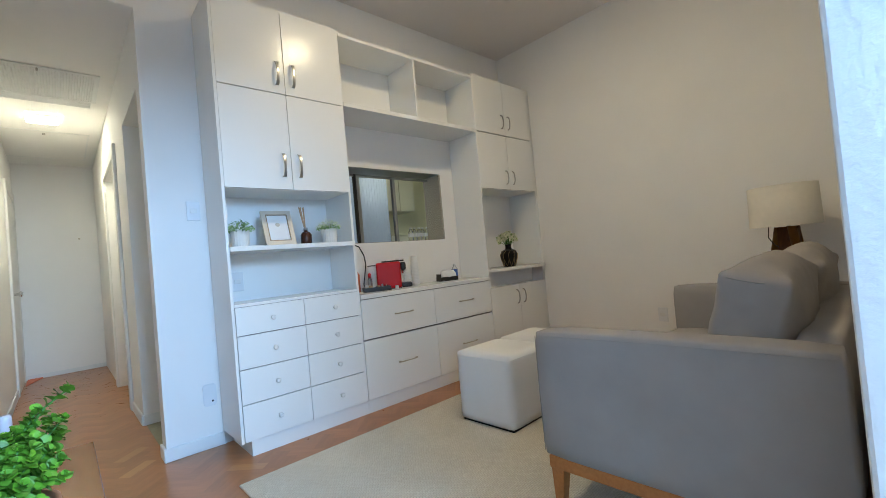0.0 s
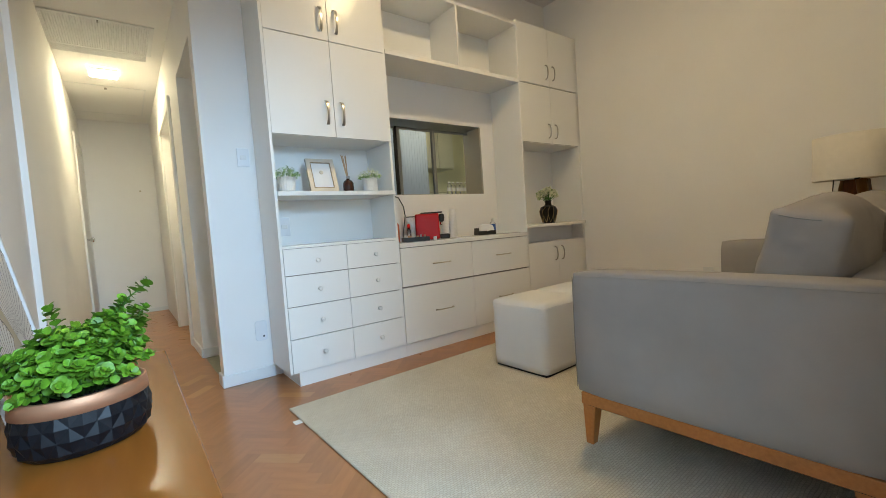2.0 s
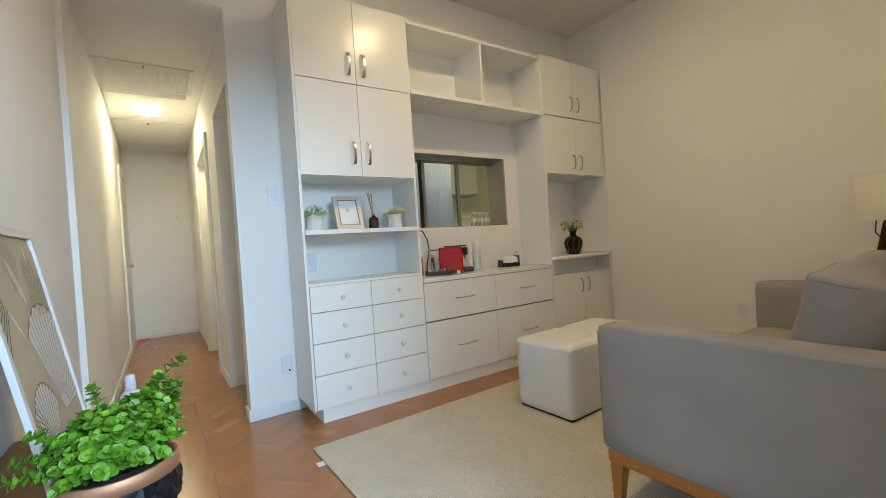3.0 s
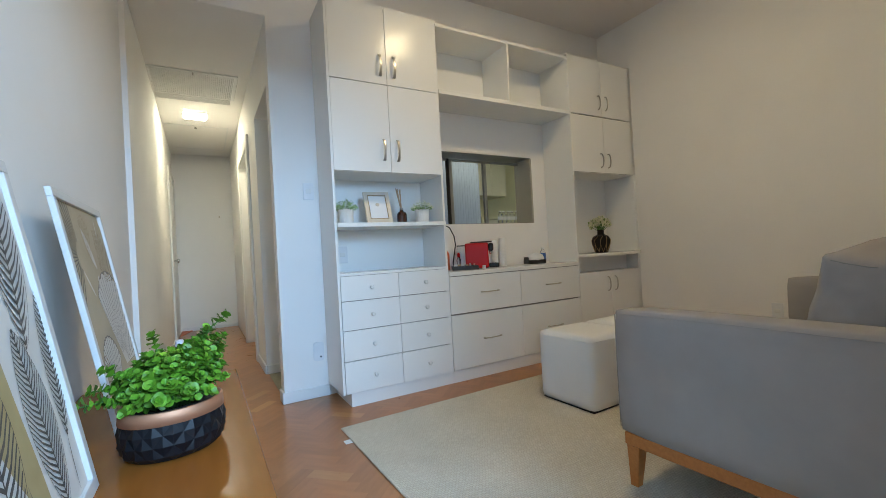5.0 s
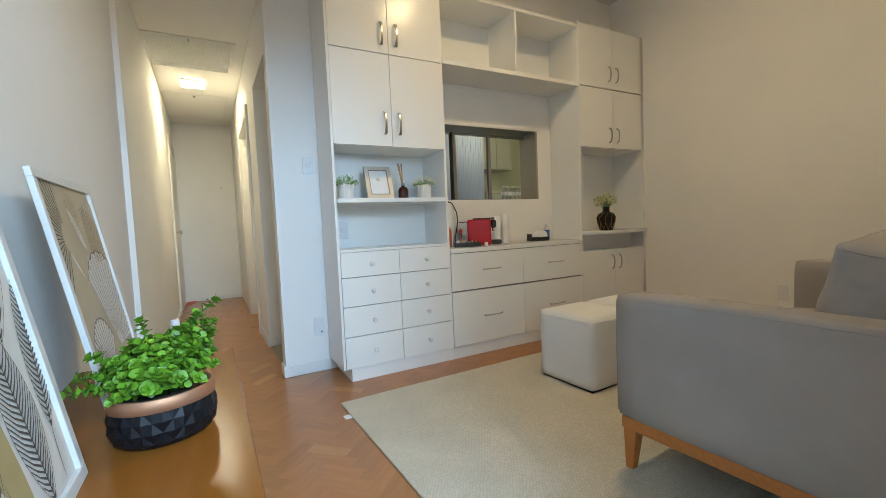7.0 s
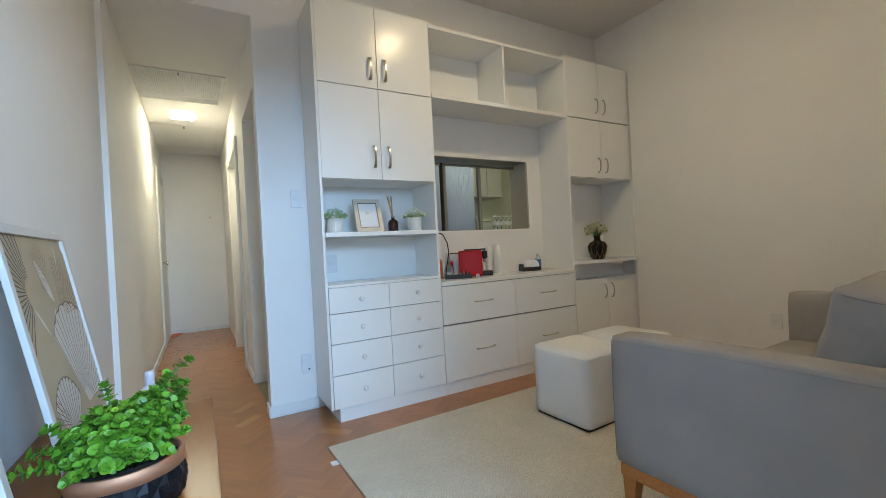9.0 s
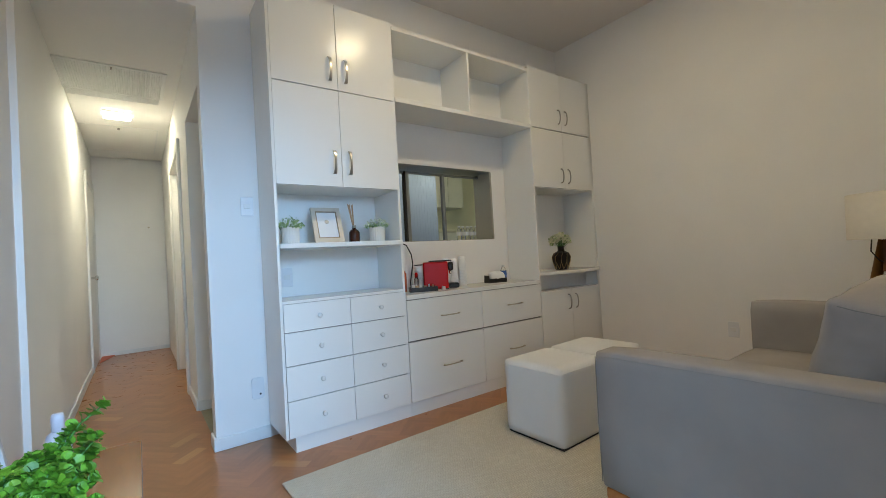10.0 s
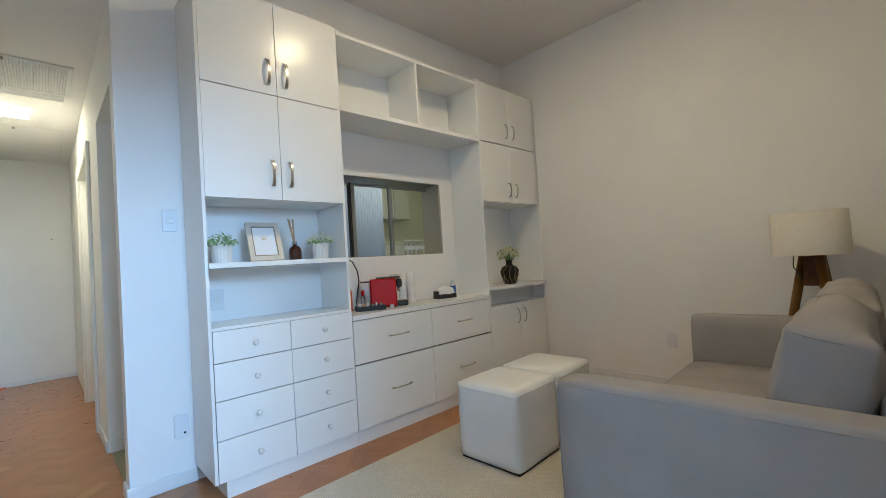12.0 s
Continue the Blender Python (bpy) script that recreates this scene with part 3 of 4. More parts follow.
for x, y in ((0.058, -0.034), (SL - 0.058, -0.034), (0.065, -SD + 0.065), (SL - 0.065, -SD + 0.065)):
    sy_ = 1 if y > -0.4 else -1
    lg = box(-0.027, 0.027, -0.027, 0.027, 0.0, 0.169, 0.003, 2)
    for v in lg.verts:
        f = 0.56 + 0.44 * v.co.z / 0.169
        v.co = Vector((x + v.co.x * f, y + v.co.y * f + 0.012 * sy_ * (1 - v.co.z / 0.169), v.co.z))
    part("leg", lg, SOFAWOOD, so)
arm = part("arm", soft(0, 0.135, -SD, 0, 0.214, 0.682, 0.022, 0.006, 8), FABRIC, so)
part("arm", soft(SL - 0.135, SL, -SD, 0, 0.214, 0.682, 0.022, 0.006, 8), FABRIC, so)
part("backrest", soft(0.136, SL - 0.136, -SD, -SD + 0.115, 0.214, 0.682, 0.022, 0.006, 8), FABRIC, so)
for x in (0.006, SL - 0.006):
    o = -0.004 if x < 1 else 0.004
    part("piping", tube([(x + o, -SD + 0.012, 0.664), (x + o, -SD * 0.5, 0.668), (x + o * 0.6, -0.012, 0.664)], 0.0011, 6), FABRIC, so)
    part("piping", tube([(x, -0.006, 0.235), (x, -0.004, 0.45), (x, -0.006, 0.66)], 0.0016, 6), SEAM, so)
# black sheet added under the base to darken the shade below the sofa
part("underside_shade", box(0.03, SL - 0.03, -SD + 0.04, -0.03, 0.161, 0.1675), BLACK, so, "unseen black sheet added to deepen the shade under the seat")
part("seat_base", soft(0.136, SL - 0.136, -SD + 0.116, -0.02, 0.214, 0.29, 0.01), FABRIC, so)
part("seat_cushion", soft(0.138, SL - 0.138, -SD + 0.118, -0.005, 0.291, 0.435, 0.03, 0.012, 8), FABRIC, so)


def back_cushion(x0, x1):
    """A plump loose cushion, fuller behind than in front, with a slack gathered foot."""
    half = 0.085
    bm = soft(x0, x1, -half, half, 0.0, 0.43, 0.018, 0.010, 30)
    cx, hx = (x0 + x1) / 2, (x1 - x0) / 2
    for v in bm.verts:
        u, w, q = (v.co.x - cx) / hx, max(-1, min(1, v.co.y / half)), min(1, max(0, v.co.z / 0.43))
        mid = math.sin(math.pi * q)
        v.co.z += 0.045 * max(0.0, q - 0.6) / 0.4 * (1 - abs(u) ** 3) * (1 - w ** 2)
        v.co.y += (0.022 if w > 0 else 0.045) * w * (1 - 0.75 * u * u) * mid
        v.co.x += 0.014 * u * abs(u) * mid * (1 - w ** 2)
        # the upper corners stand out in points
        ear = max(0.0, abs(u) - 0.8) / 0.2 * max(0.0, abs(w) - 0.6) / 0.4 * max(0.0, q - 0.75) / 0.25
        v.co += 0.009 * ear * Vector((math.copysign(1, u), 0.8 * math.copysign(1, w), 0.5))
        # creases that fan up from the lower back corner
        crease = math.sin(70 * (v.co.z - 0.55 * (v.co.y + half)) + 3 * noise.noise(v.co * 7))
        v.co.x += 0.0060 * crease * math.copysign(1, u) * max(0, 0.6 - q) * (1 if abs(u) > 0.9 else 0)
        v.co.y += 0.0030 * crease * w * (1 - q)
        v.co += 0.008 * noise.noise_vector(v.co * 5) + 0.004 * noise.noise_vector(v.co * 13) + 0.002 * noise.noise_vector(v.co * 34)
    return bm


for x0, x1, tilt, dz in ((0.15, 0.83, 13, 0.0), (0.84, 1.51, 16, 0.008)):
    bm = back_cushion(x0, x1)
    line = []
    for k in range(7):
        aim = Vector((x0, 0.068 - 0.016 * k, 0.416))
        line.append(min((v.co for v in bm.verts), key=lambda p: (p - aim).length).copy() + Vector((-0.0005, 0, 0.0005)))
    c = part("back_cushion", bm, FABRIC, so, "plump grey back cushion")
    c.matrix_local = pose(0, -SD + 0.280, 0.432 + dz, tilt, 0, 0)
    part("piping", tube(line, 0.0017, 6), SEAM, c)

# ---- ottomans ----


def ottoman(m, label):
    o = thing("ottoman", m, label, "ottoman", "cube ottomans")
    part("cover", soft(-0.20, 0.20, -0.20, 0.20, 0.006, 0.418, 0.020, 0.008, 8), LEATHER, o)
    part("base", box(-0.19, 0.19, -0.19, 0.19, 0.0, 0.0065), BLACK, o)
    sm = None
    for a, b in (((-0.19, -0.2), (0.19, -0.2)), ((0.19, 0.2), (-0.19, 0.2)), ((-0.2, -0.19), (-0.2, 0.19)), ((0.2, 0.19), (0.2, -0.19))):
        sm = tube([(a[0], a[1], 0.39), (b[0], b[1], 0.39)], 0.002, 6, sm)
    part("seam", sm, LEATHER, o)
    return o


ot = ottoman(pose(2.032, 1.798, 0.010, 0, 0, 1.5), "white leatherette cube ottoman on the rug")
ottoman(pose(2.458, 1.815, 0.010, 0, 0, 2.5), "white leatherette cube ottoman beside its twin")

# ---- rug ----
RUG = material("woven_rug", (0.72, 0.66, 0.55), 0.95, spots=(0.62, 0.565, 0.46), scale=3, bump=0.0, spec=0.1)
nt = RUG.node_tree
tcr = nt.nodes.new("ShaderNodeTexCoord")
wv = nt.nodes.new("ShaderNodeTexBrick")
wv.inputs["Scale"].default_value, wv.inputs["Mortar Size"].default_value, wv.inputs["Mortar Smooth"].default_value = 1.0, 0.0019, 1.0
wv.inputs["Brick Width"].default_value, wv.inputs["Row Height"].default_value = 0.0150, 0.0100
wv.inputs["Color1"].default_value, wv.inputs["Color2"].default_value, wv.inputs["Mortar"].default_value = (1, 1, 1, 1), (0.90, 0.89, 0.87, 1), (0.76, 0.74, 0.69, 1)
warp = nt.nodes.new("ShaderNodeTexNoise")
warp.inputs["Scale"].default_value = 9
wadd = nt.nodes.new("ShaderNodeMix")
wadd.data_type, wadd.blend_type = "RGBA", "ADD"
wadd.inputs[0].default_value = 0.022
nt.links.new(tcr.outputs["Object"], warp.inputs["Vector"])
nt.links.new(tcr.outputs["Object"], wadd.inputs[6])
nt.links.new(warp.outputs["Color"], wadd.inputs[7])
nt.links.new(wadd.outputs[2], wv.inputs["Vector"])
bpn = nt.nodes.new("ShaderNodeBump")
bpn.inputs["Strength"].default_value, bpn.inputs["Distance"].default_value = 0.7, 0.003
bpn.invert = True
nt.links.new(wv.outputs["Fac"], bpn.inputs["Height"])
nt.links.new(bpn.outputs[0], nt.nodes["Principled BSDF"].inputs["Normal"])
wmix = nt.nodes.new("ShaderNodeMix")
wmix.data_type, wmix.blend_type = "RGBA", "MULTIPLY"
wmix.inputs[0].default_value = 1.0
nt.links.new(nt.nodes["Principled BSDF"].inputs["Base Color"].links[0].from_socket, wmix.inputs[6])
nt.links.new(wv.outputs["Color"], wmix.inputs[7])
nt.links.new(wmix.outputs[2], nt.nodes["Principled BSDF"].inputs["Base Color"])
rug = thing("rug", pose(0.640, 2.302, 0.0, 0, 0, 1.3), "beige flat-woven rug under the sofa and ottomans", "rug")
part("weave", box(0, 2.55, -2.04, 0, 0, 0.0098, 0.003), RUG, rug)
part("care_label", box(-0.035, 0.0, -0.20, -0.155, 0.0, 0.002), TISSUE, rug, "small white care label")

# ---- floor lamp ----
fl = thing("floor_lamp", pose(3.356, 0.567, 0.0), "wooden tripod floor lamp with a cream drum shade", "floor lamp")
part("shade", lathe([(0.178, 1.002), (0.174, 1.247), (0.170, 1.247), (0.174, 1.002), (0.178, 1.002)], 40, caps=False, centre=(-0.004, 0.014, 0)), SHADE, fl, "cream linen drum shade")
bm = box(-0.075, 0.075, -0.050, 0.050, 0.83, 0.998, 0.004)
for v in bm.verts:
    v.co.x *= 1 - 0.42 * (v.co.z - 0.83) / 0.168
part("block", bm, DARKWOOD, fl, "dark red-brown wooden head block")
part("hook", tube([(-0.01, -0.03, 0.83), (-0.01, -0.03, 0.815), (0.0, -0.03, 0.808), (0.008, -0.03, 0.816)], 0.003, 6), BLACK, fl)
part("stem", tube([(0, 0, 0.98), (0, 0, 1.14)], 0.012, 10), BLACK, fl)
part("bulb", lathe([(0.012, 1.14), (0.03, 1.17), (0.03, 1.20), (0.01, 1.23)], 14), PLASTIC, fl)
for a in (90, 210, 330):
    c, s = math.cos(radians(a)), math.sin(radians(a))
    part("leg", tube([(0.046 * c, 0.046 * s, 0.995), (0.25 * c, 0.25 * s, 0.0)], 0.025, 10, r1=0.017), LEGWOOD, fl)
part("cord", tube([(-0.10, 0.08, 1.003), (-0.105, 0.085, 0.94), (-0.08, 0.06, 0.89), (-0.045, 0.035, 0.87)], 0.003, 6), BLACK, fl)

# ---- sideboard ----
sbd = thing("sideboard", pose(XL, 0.38, 0), "long varnished wooden sideboard along the wall", "sideboard")
SW, SLN, SH = 0.111 - XL, 1.73 - 0.38, 0.554
part("top", box(0.002, SW, 0, SLN, SH - 0.03, SH, 0.003, 2), TOPWOOD, sbd)
part("body", box(0.002, SW - 0.02, 0.02, SLN - 0.02, 0.10, SH - 0.0305, 0.002), TOPWOOD, sbd)
for i in range(3):
    y0 = 0.025 + i * (SLN - 0.05) / 3
    part("door", box(SW - 0.0195, SW - 0.003, y0 + 0.003, y0 + (SLN - 0.05) / 3 - 0.003, 0.105, SH - 0.035, 0.002), TOPWOOD, sbd)
for x in (0.05, SW - 0.06):
    for y in (0.08, SLN - 0.08):
        part("leg", tube([(x, y, 0.10), (x, y, 0.0)], 0.022, 10, r1=0.015), TOPWOOD, sbd)

# ---- leaning pictures ----
PW, PH = 0.51, 0.596


def leaf_bands(bm, base, tip, width, n, z, thick=0.5, bend=0.0, slant=0.9):
    """A feathered leaf: a midrib, slanting barbs and a fine outline, as thin raised strokes."""
    b, t = Vector((*base, 0)), Vector((*tip, 0))
    ax = (t - b).normalized()
    sd = Vector((-ax.y, ax.x, 0))
    ln = (t - b).length

    def centre(u):
        return b + ax * ln * u + sd * bend * math.sin(math.pi * u)

    def breadth(u):
        return width * math.sin(math.pi * min(1, max(0, u))) ** 0.75

    def quad(corners):
        bm.faces.new([bm.verts.new((v.x, v.y, z)) for v in corners])
    step = ln / n
    for i in range(n):
        u = (i + 0.3) / n
        for s in (-1, 1):
            # the barb ends where it meets the outline
            w = breadth(u)
            for _ in range(4):
                w = breadth(u + slant * w / ln) * 0.5 + w * 0.5
            p, th = centre(u), ax * step * thick
            m = p + sd * s * w * 0.5 + ax * w * 0.38 * slant
            q = p + sd * s * w + ax * w * slant
            quad([p, m, m + th * 0.85, p + th])
            quad([m, q, q + th * 0.6, m + th * 0.85])
    for i in range(24):
        u, v = i / 24, (i + 1) / 24
        quad([centre(u) - sd * 0.0016, centre(v) - sd * 0.0014, centre(v) + sd * 0.0014, centre(u) + sd * 0.0016])
        for s in (-1, 1):
            quad([centre(u) + sd * s * breadth(u), centre(v) + sd * s * breadth(v), centre(v) + sd * s * (breadth(v) + 0.0012), centre(u) + sd * s * (breadth(u) + 0.0012)])
    return bm


def blade(bm, base, tip, width, z, bend=0.0, n=14):
    b, t = Vector((*base, 0)), Vector((*tip, 0))
    ax = (t - b).normalized()
    sd = Vector((-ax.y, ax.x, 0))
    ln = (t - b).length
    prev = None
    for i in range(n + 1):
        u = i / n
        w = width * math.sin(math.pi * (0.02 + 0.96 * u)) ** 0.7
        c = b + ax * ln * u + sd * bend * math.sin(math.pi * u)
        pair = [bm.verts.new(((c - sd * w).x, (c - sd * w).y, z)), bm.verts.new(((c + sd * w).x, (c + sd * w).y, z))]
        if prev:
            bm.faces.new((prev[0], pair[0], pair[1], prev[1]))
        prev = pair
    return bm


def fan(bm, base, angle, spread, r, n, z, thin, inner=0.04):
    for i in range(n):
        a = radians(angle - spread / 2 + spread * i / (n - 1))
        rr = r * (0.86 + 0.14 * math.cos(math.pi * (i / (n - 1) - 0.5)))
        d = Vector((math.cos(a), math.sin(a)))
        s = Vector((-d.y, d.x)) * thin
        p, q = Vector(base) + d * inner, Vector(base) + d * rr
        bm.faces.new([bm.verts.new((v.x, v.y, z)) for v in (p - s * 0.4, q - s, q + s, p + s * 0.4)])
    return bm


def fan_blade(bm, base, angle, spread, r, z, n=22):
    c = bm.verts.new((*base, z))
    ring = []
    for i in range(n):
        a = radians(angle - spread / 2 + spread * i / (n - 1))
        rr = r * (0.86 + 0.14 * math.cos(math.pi * (i / (n - 1) - 0.5))) * (1 + 0.025 * (-1) ** i)
        ring.append(bm.verts.new((base[0] + rr * math.cos(a), base[1] + rr * math.sin(a), z)))
    for p, q in zip(ring, ring[1:]):
        bm.faces.new((c, p, q))
    return bm


def clip(bm, x0, x1, y0, y1):
    for co, no in (((x0, 0, 0), (-1, 0, 0)), ((x1, 0, 0), (1, 0, 0)), ((0, y0, 0), (0, -1, 0)), ((0, y1, 0), (0, 1, 0))):
        bmesh.ops.bisect_plane(bm, geom=bm.verts[:] + bm.edges[:] + bm.faces[:], plane_co=co, plane_no=no, clear_outer=True)
    for f in bm.faces:
        if f.normal.z < 0:
            f.normal_flip()
    return bm


def picture(name, y0, label):
    """A picture frame that leans on the wall; its face lies in local x (along the wall) and y (up the picture)."""
    lean = math.degrees(math.atan2(0.105, 0.586))
    m = pose(-0.161, y0, SH + 0.0005) @ pose(0, 0, 0, 0, 0, 90) @ pose(0, 0, 0, 90 - lean, 0, 0)
    p = thing(name, m, label, "picture", "leaning pictures")
    b = 0.022
    for a in ((0, PW, 0, b), (0, PW, PH - b, PH), (0, b, b, PH - b), (PW - b, PW, b, PH - b)):
        part("frame", box(*a, -0.0125, 0.0, 0.0012), FRAMEW, p)
    part("print", box(b, PW - b, b, PH - b, -0.012, -0.008), PAPER, p, "cream printed paper")
    return p, b


p1, b = picture("framed_print", 0.458, "white framed botanical print of dark and ochre feathered leaves")
Z1 = -0.0072


def inked(name, bm, mat, p, label, fine=False):
    ob = part(name, clip(bm, b, PW - b, b, PH - b), mat, p, label)
    return tagged(ob, kind="stuff") if fine else ob


for k, (p, q, w, bend) in enumerate((((0.318, 0.045), (0.262, 0.44), 0.045, 0.035), ((0.06, 0.0), (0.10, 0.40), 0.05, 0.03))):
    inked("printed_leaf", blade(bmesh.new(), p, q, w, Z1 + 0.0002 * k, bend), GOLD, p1, "ochre printed leaf")
for k, (p, q, w, n, th, bend, sl_) in enumerate((((0.200, 0.022), (0.215, 0.335), 0.060, 20, 0.50, -0.004, 0.95), ((0.380, 0.028), (0.354, 0.320), 0.050, 27, 0.46, -0.004, 1.0), ((0.453, 0.122), (0.490, 0.372), 0.034, 23, 0.46, -0.004, 0.8),
                                                 ((0.390, 0.283), (0.422, 0.60), 0.056, 20, 0.44, -0.010, 1.0), ((0.06, 0.05), (0.085, 0.36), 0.055, 20, 0.5, 0.0, 0.95), ((0.20, 0.37), (0.24, 0.62), 0.05, 17, 0.45, 0.0, 1.0), ((0.09, 0.38), (0.08, 0.60), 0.05, 17, 0.45, 0.0, 1.0))):
    inked("feathered_leaf", leaf_bands(bmesh.new(), p, q, w, n, Z1 + 0.0006 + 0.0001 * k, th, bend, sl_), INK, p1, "dark feathered printed leaf", True)
for p, q in (((0.443, 0.030), (0.453, 0.124)), ((0.330, 0.026), (0.318, 0.062)), ((0.286, 0.026), (0.266, 0.120)), ((0.390, 0.285), (0.386, 0.235)), ((0.126, 0.026), (0.140, 0.10))):
    inked("printed_stalk", blade(bmesh.new(), p, q, 0.0014, Z1 + 0.0004, 0.002, 6), INKGREY, p1, "thin grey printed stalk")
p2, b = picture("framed_print", 1.217, "white framed botanical print of tan and grey palm fans")
for k, (c, ang, spr, r) in enumerate((((0.10, 0.30), 45, 178, 0.46), ((0.16, 0.0), 80, 150, 0.44), ((0.30, 0.36), 60, 160, 0.26), ((0.14, 0.42), 250, 120, 0.30))):
    inked("palm_fan", fan_blade(bmesh.new(), c, ang, spr, r, Z1 + 0.0002 * k), TAN, p2, "tan printed palm fan")
for k, (c, ang, spr, r) in enumerate((((0.325, 0.115), 60, 124, 0.285), ((0.15, 0.03), 85, 76, 0.19))):
    inked("palm_fan", fan_blade(bmesh.new(), c, ang, spr, r, Z1 + 0.0009 + 0.0001 * k), PALE, p2, "pale printed palm fan")
for p, q, w in (((0.275, 0.405), (0.205, 0.515), 0.017), ((0.385, 0.49), (0.40, 0.555), 0.004), ((0.115, 0.40), (0.175, 0.33), 0.005), ((0.255, 0.30), (0.262, 0.385), 0.018)):
    inked("printed_leaf", blade(bmesh.new(), p, q, w, Z1 + 0.0012), PALE, p2, "pale printed leaf")
for c, ang, spr, r, n, th, mt, lb in (((0.325, 0.115), 60, 122, 0.282, 19, 0.0017, INKGREY, "grey-brown printed fan lines"), ((0.15, 0.03), 85, 74, 0.188, 12, 0.0017, INKGREY, "grey-brown printed fan lines"),
                                      ((0.135, 0.435), 165, 140, 0.19, 19, 0.0026, INK, "dark printed fan lines"), ((0.31, 0.36), 42, 76, 0.19, 17, 0.0014, BROWNINK, "brown printed fan lines"),
                                      ((0.17, 0.10), 175, 80, 0.14, 13, 0.0016, BROWNINK, "brown printed fan lines"), ((0.22, 0.40), 78, 40, 0.16, 9, 0.0010, BROWNINK, "brown printed fan lines")):
    inked("fan_engraving", fan(bmesh.new(), c, ang, spr, r, n, Z1 + 0.0014, th), mt, p2, lb, True)

for c, ang, spr, r in (((0.325, 0.115), 60, 124, 0.285), ((0.15, 0.03), 85, 76, 0.19)):
    edge, prev = bmesh.new(), None
    for i in range(45):
        # a scalloped margin, heavier between the lobes
        q = i / 44
        a = radians(ang - spr / 2 + spr * q)
        rr = r * (0.86 + 0.14 * math.cos(math.pi * (q - 0.5))) * (1 + 0.02 * abs(math.sin(11 * math.pi * q)))
        wd = 0.0016 + 0.0022 * abs(math.cos(11 * math.pi * q)) ** 3
        pair = [edge.verts.new((c[0] + k * math.cos(a), c[1] + k * math.sin(a), Z1 + 0.0016)) for k in (rr - wd, rr + wd)]
        if prev:
            edge.faces.new((prev[0], pair[0], pair[1], prev[1]))
        prev = pair
    inked("fan_margin", edge, INKGREY, p2, "grey-brown scalloped margin of a printed fan")

# ---- potted plant ----
pl = thing("potted_plant", pose(-0.049, 1.072, SH, 0, 0, 20), "leafy green plant in a faceted black pot with a copper rim", "potted plant")
SEGP = 34
bm = bmesh.new()
ringz = ((0.064, 0.0), (0.080, 0.003), (0.090, 0.014), (0.0955, 0.036), (0.0950, 0.058), (0.0905, 0.080))
rings = []
for k, (r, z) in enumerate(ringz):
    ring = []
    for i in range(SEGP):
        # diamond studs: each one's middle stands proud of its four corners
        f = (0.975 if (i + k) % 2 else 1.014) if 1 < k < 5 else 1.0
        a = 2 * math.pi * i / SEGP
        ring.append(bm.verts.new((r * f * 1.06 * math.cos(a), r * f * 0.94 * math.sin(a), z)))
    rings.append(ring)
for k, (a, c) in enumerate(zip(rings, rings[1:])):
    for i in range(SEGP):
        j = (i + 1) % SEGP
        if (i + k) % 2:
            bm.faces.new((a[i], a[j], c[j]))
            bm.faces.new((a[i], c[j], c[i]))
        else:
            bm.faces.new((a[i], a[j], c[i]))
            bm.faces.new((a[j], c[j], c[i]))
bm.faces.new(rings[0][::-1])
bmesh.ops.recalc_face_normals(bm, faces=bm.faces[:])
pot = part("pot", bm, POT, pl, "matt black pot with triangular facets")
part("rim", lathe([(0.090, 0.0755), (0.0938, 0.077), (0.0915, 0.102), (0.0895, 0.1035), (0.0845, 0.103), (0.084, 0.080), (0.090, 0.0755)], 40, sx=1.06, sy=0.94, caps=False), COPPER, pot, "satin copper rim band")
part("soil", lathe([(0.001, 0.09), (0.084, 0.088)], 24, sx=1.06, sy=0.94, caps=False), SOIL, pl)

rnd = random.Random(7)


def leaf_mesh(name, w, l, mat):
    bm = bmesh.new()
    rowsv = []
    for u, ww, z in ((0.0, 0.16, 0.0), (0.18, 0.72, 0.07), (0.45, 1.0, 0.13), (0.72, 0.93, 0.14), (0.92, 0.55, 0.10), (1.0, 0.2, 0.07)):
        rowsv.append([bm.verts.new((s * ww * w / 2, u * l, z * l + abs(s) * 0.10 * l)) for s in (-1, 0, 1)])
    for a, c in zip(rowsv, rowsv[1:]):
        for k in range(2):
            f = bm.faces.new((a[k], a[k + 1], c[k + 1], c[k]))
            f.smooth = True
    return mesh_of(name, bm, mat)


LEAVES = [leaf_mesh("leaf", 0.0190, 0.0180, LEAF), leaf_mesh("leaf", 0.0165, 0.0155, LEAF), leaf_mesh("leaf", 0.0125, 0.0115, LEAF), leaf_mesh("leaf", 0.0135, 0.0125, LEAF_YOUNG), leaf_mesh("leaf", 0.0170, 0.0160, LEAF_YOUNG)]
unturn = pose(0, 0, 0, 0, 0, -20)
shoots = []
for i in range(110):
    # tips spread over a lopsided dome, low at the rim and fullest away from the wall
    a, rho = 2.4 * i, math.sqrt((i + 0.5) / 110)
    ex = (0.098 if math.cos(a) > 0 else 0.105) * rho * math.cos(a)
    ey = 0.094 * rho * math.sin(a)
    top = (0.100 + 0.30 * max(-0.04, min(0.09, ex)) + rnd.uniform(-0.022, 0.016)) * math.sqrt(max(0.0, 1 - rho ** 2.4))
    root = Vector((ex * 0.4, ey * 0.4, 0.094))
    shoots.append((unturn @ root, unturn @ Vector((ex * 1.08, ey * 1.08, 0.106 + top))))
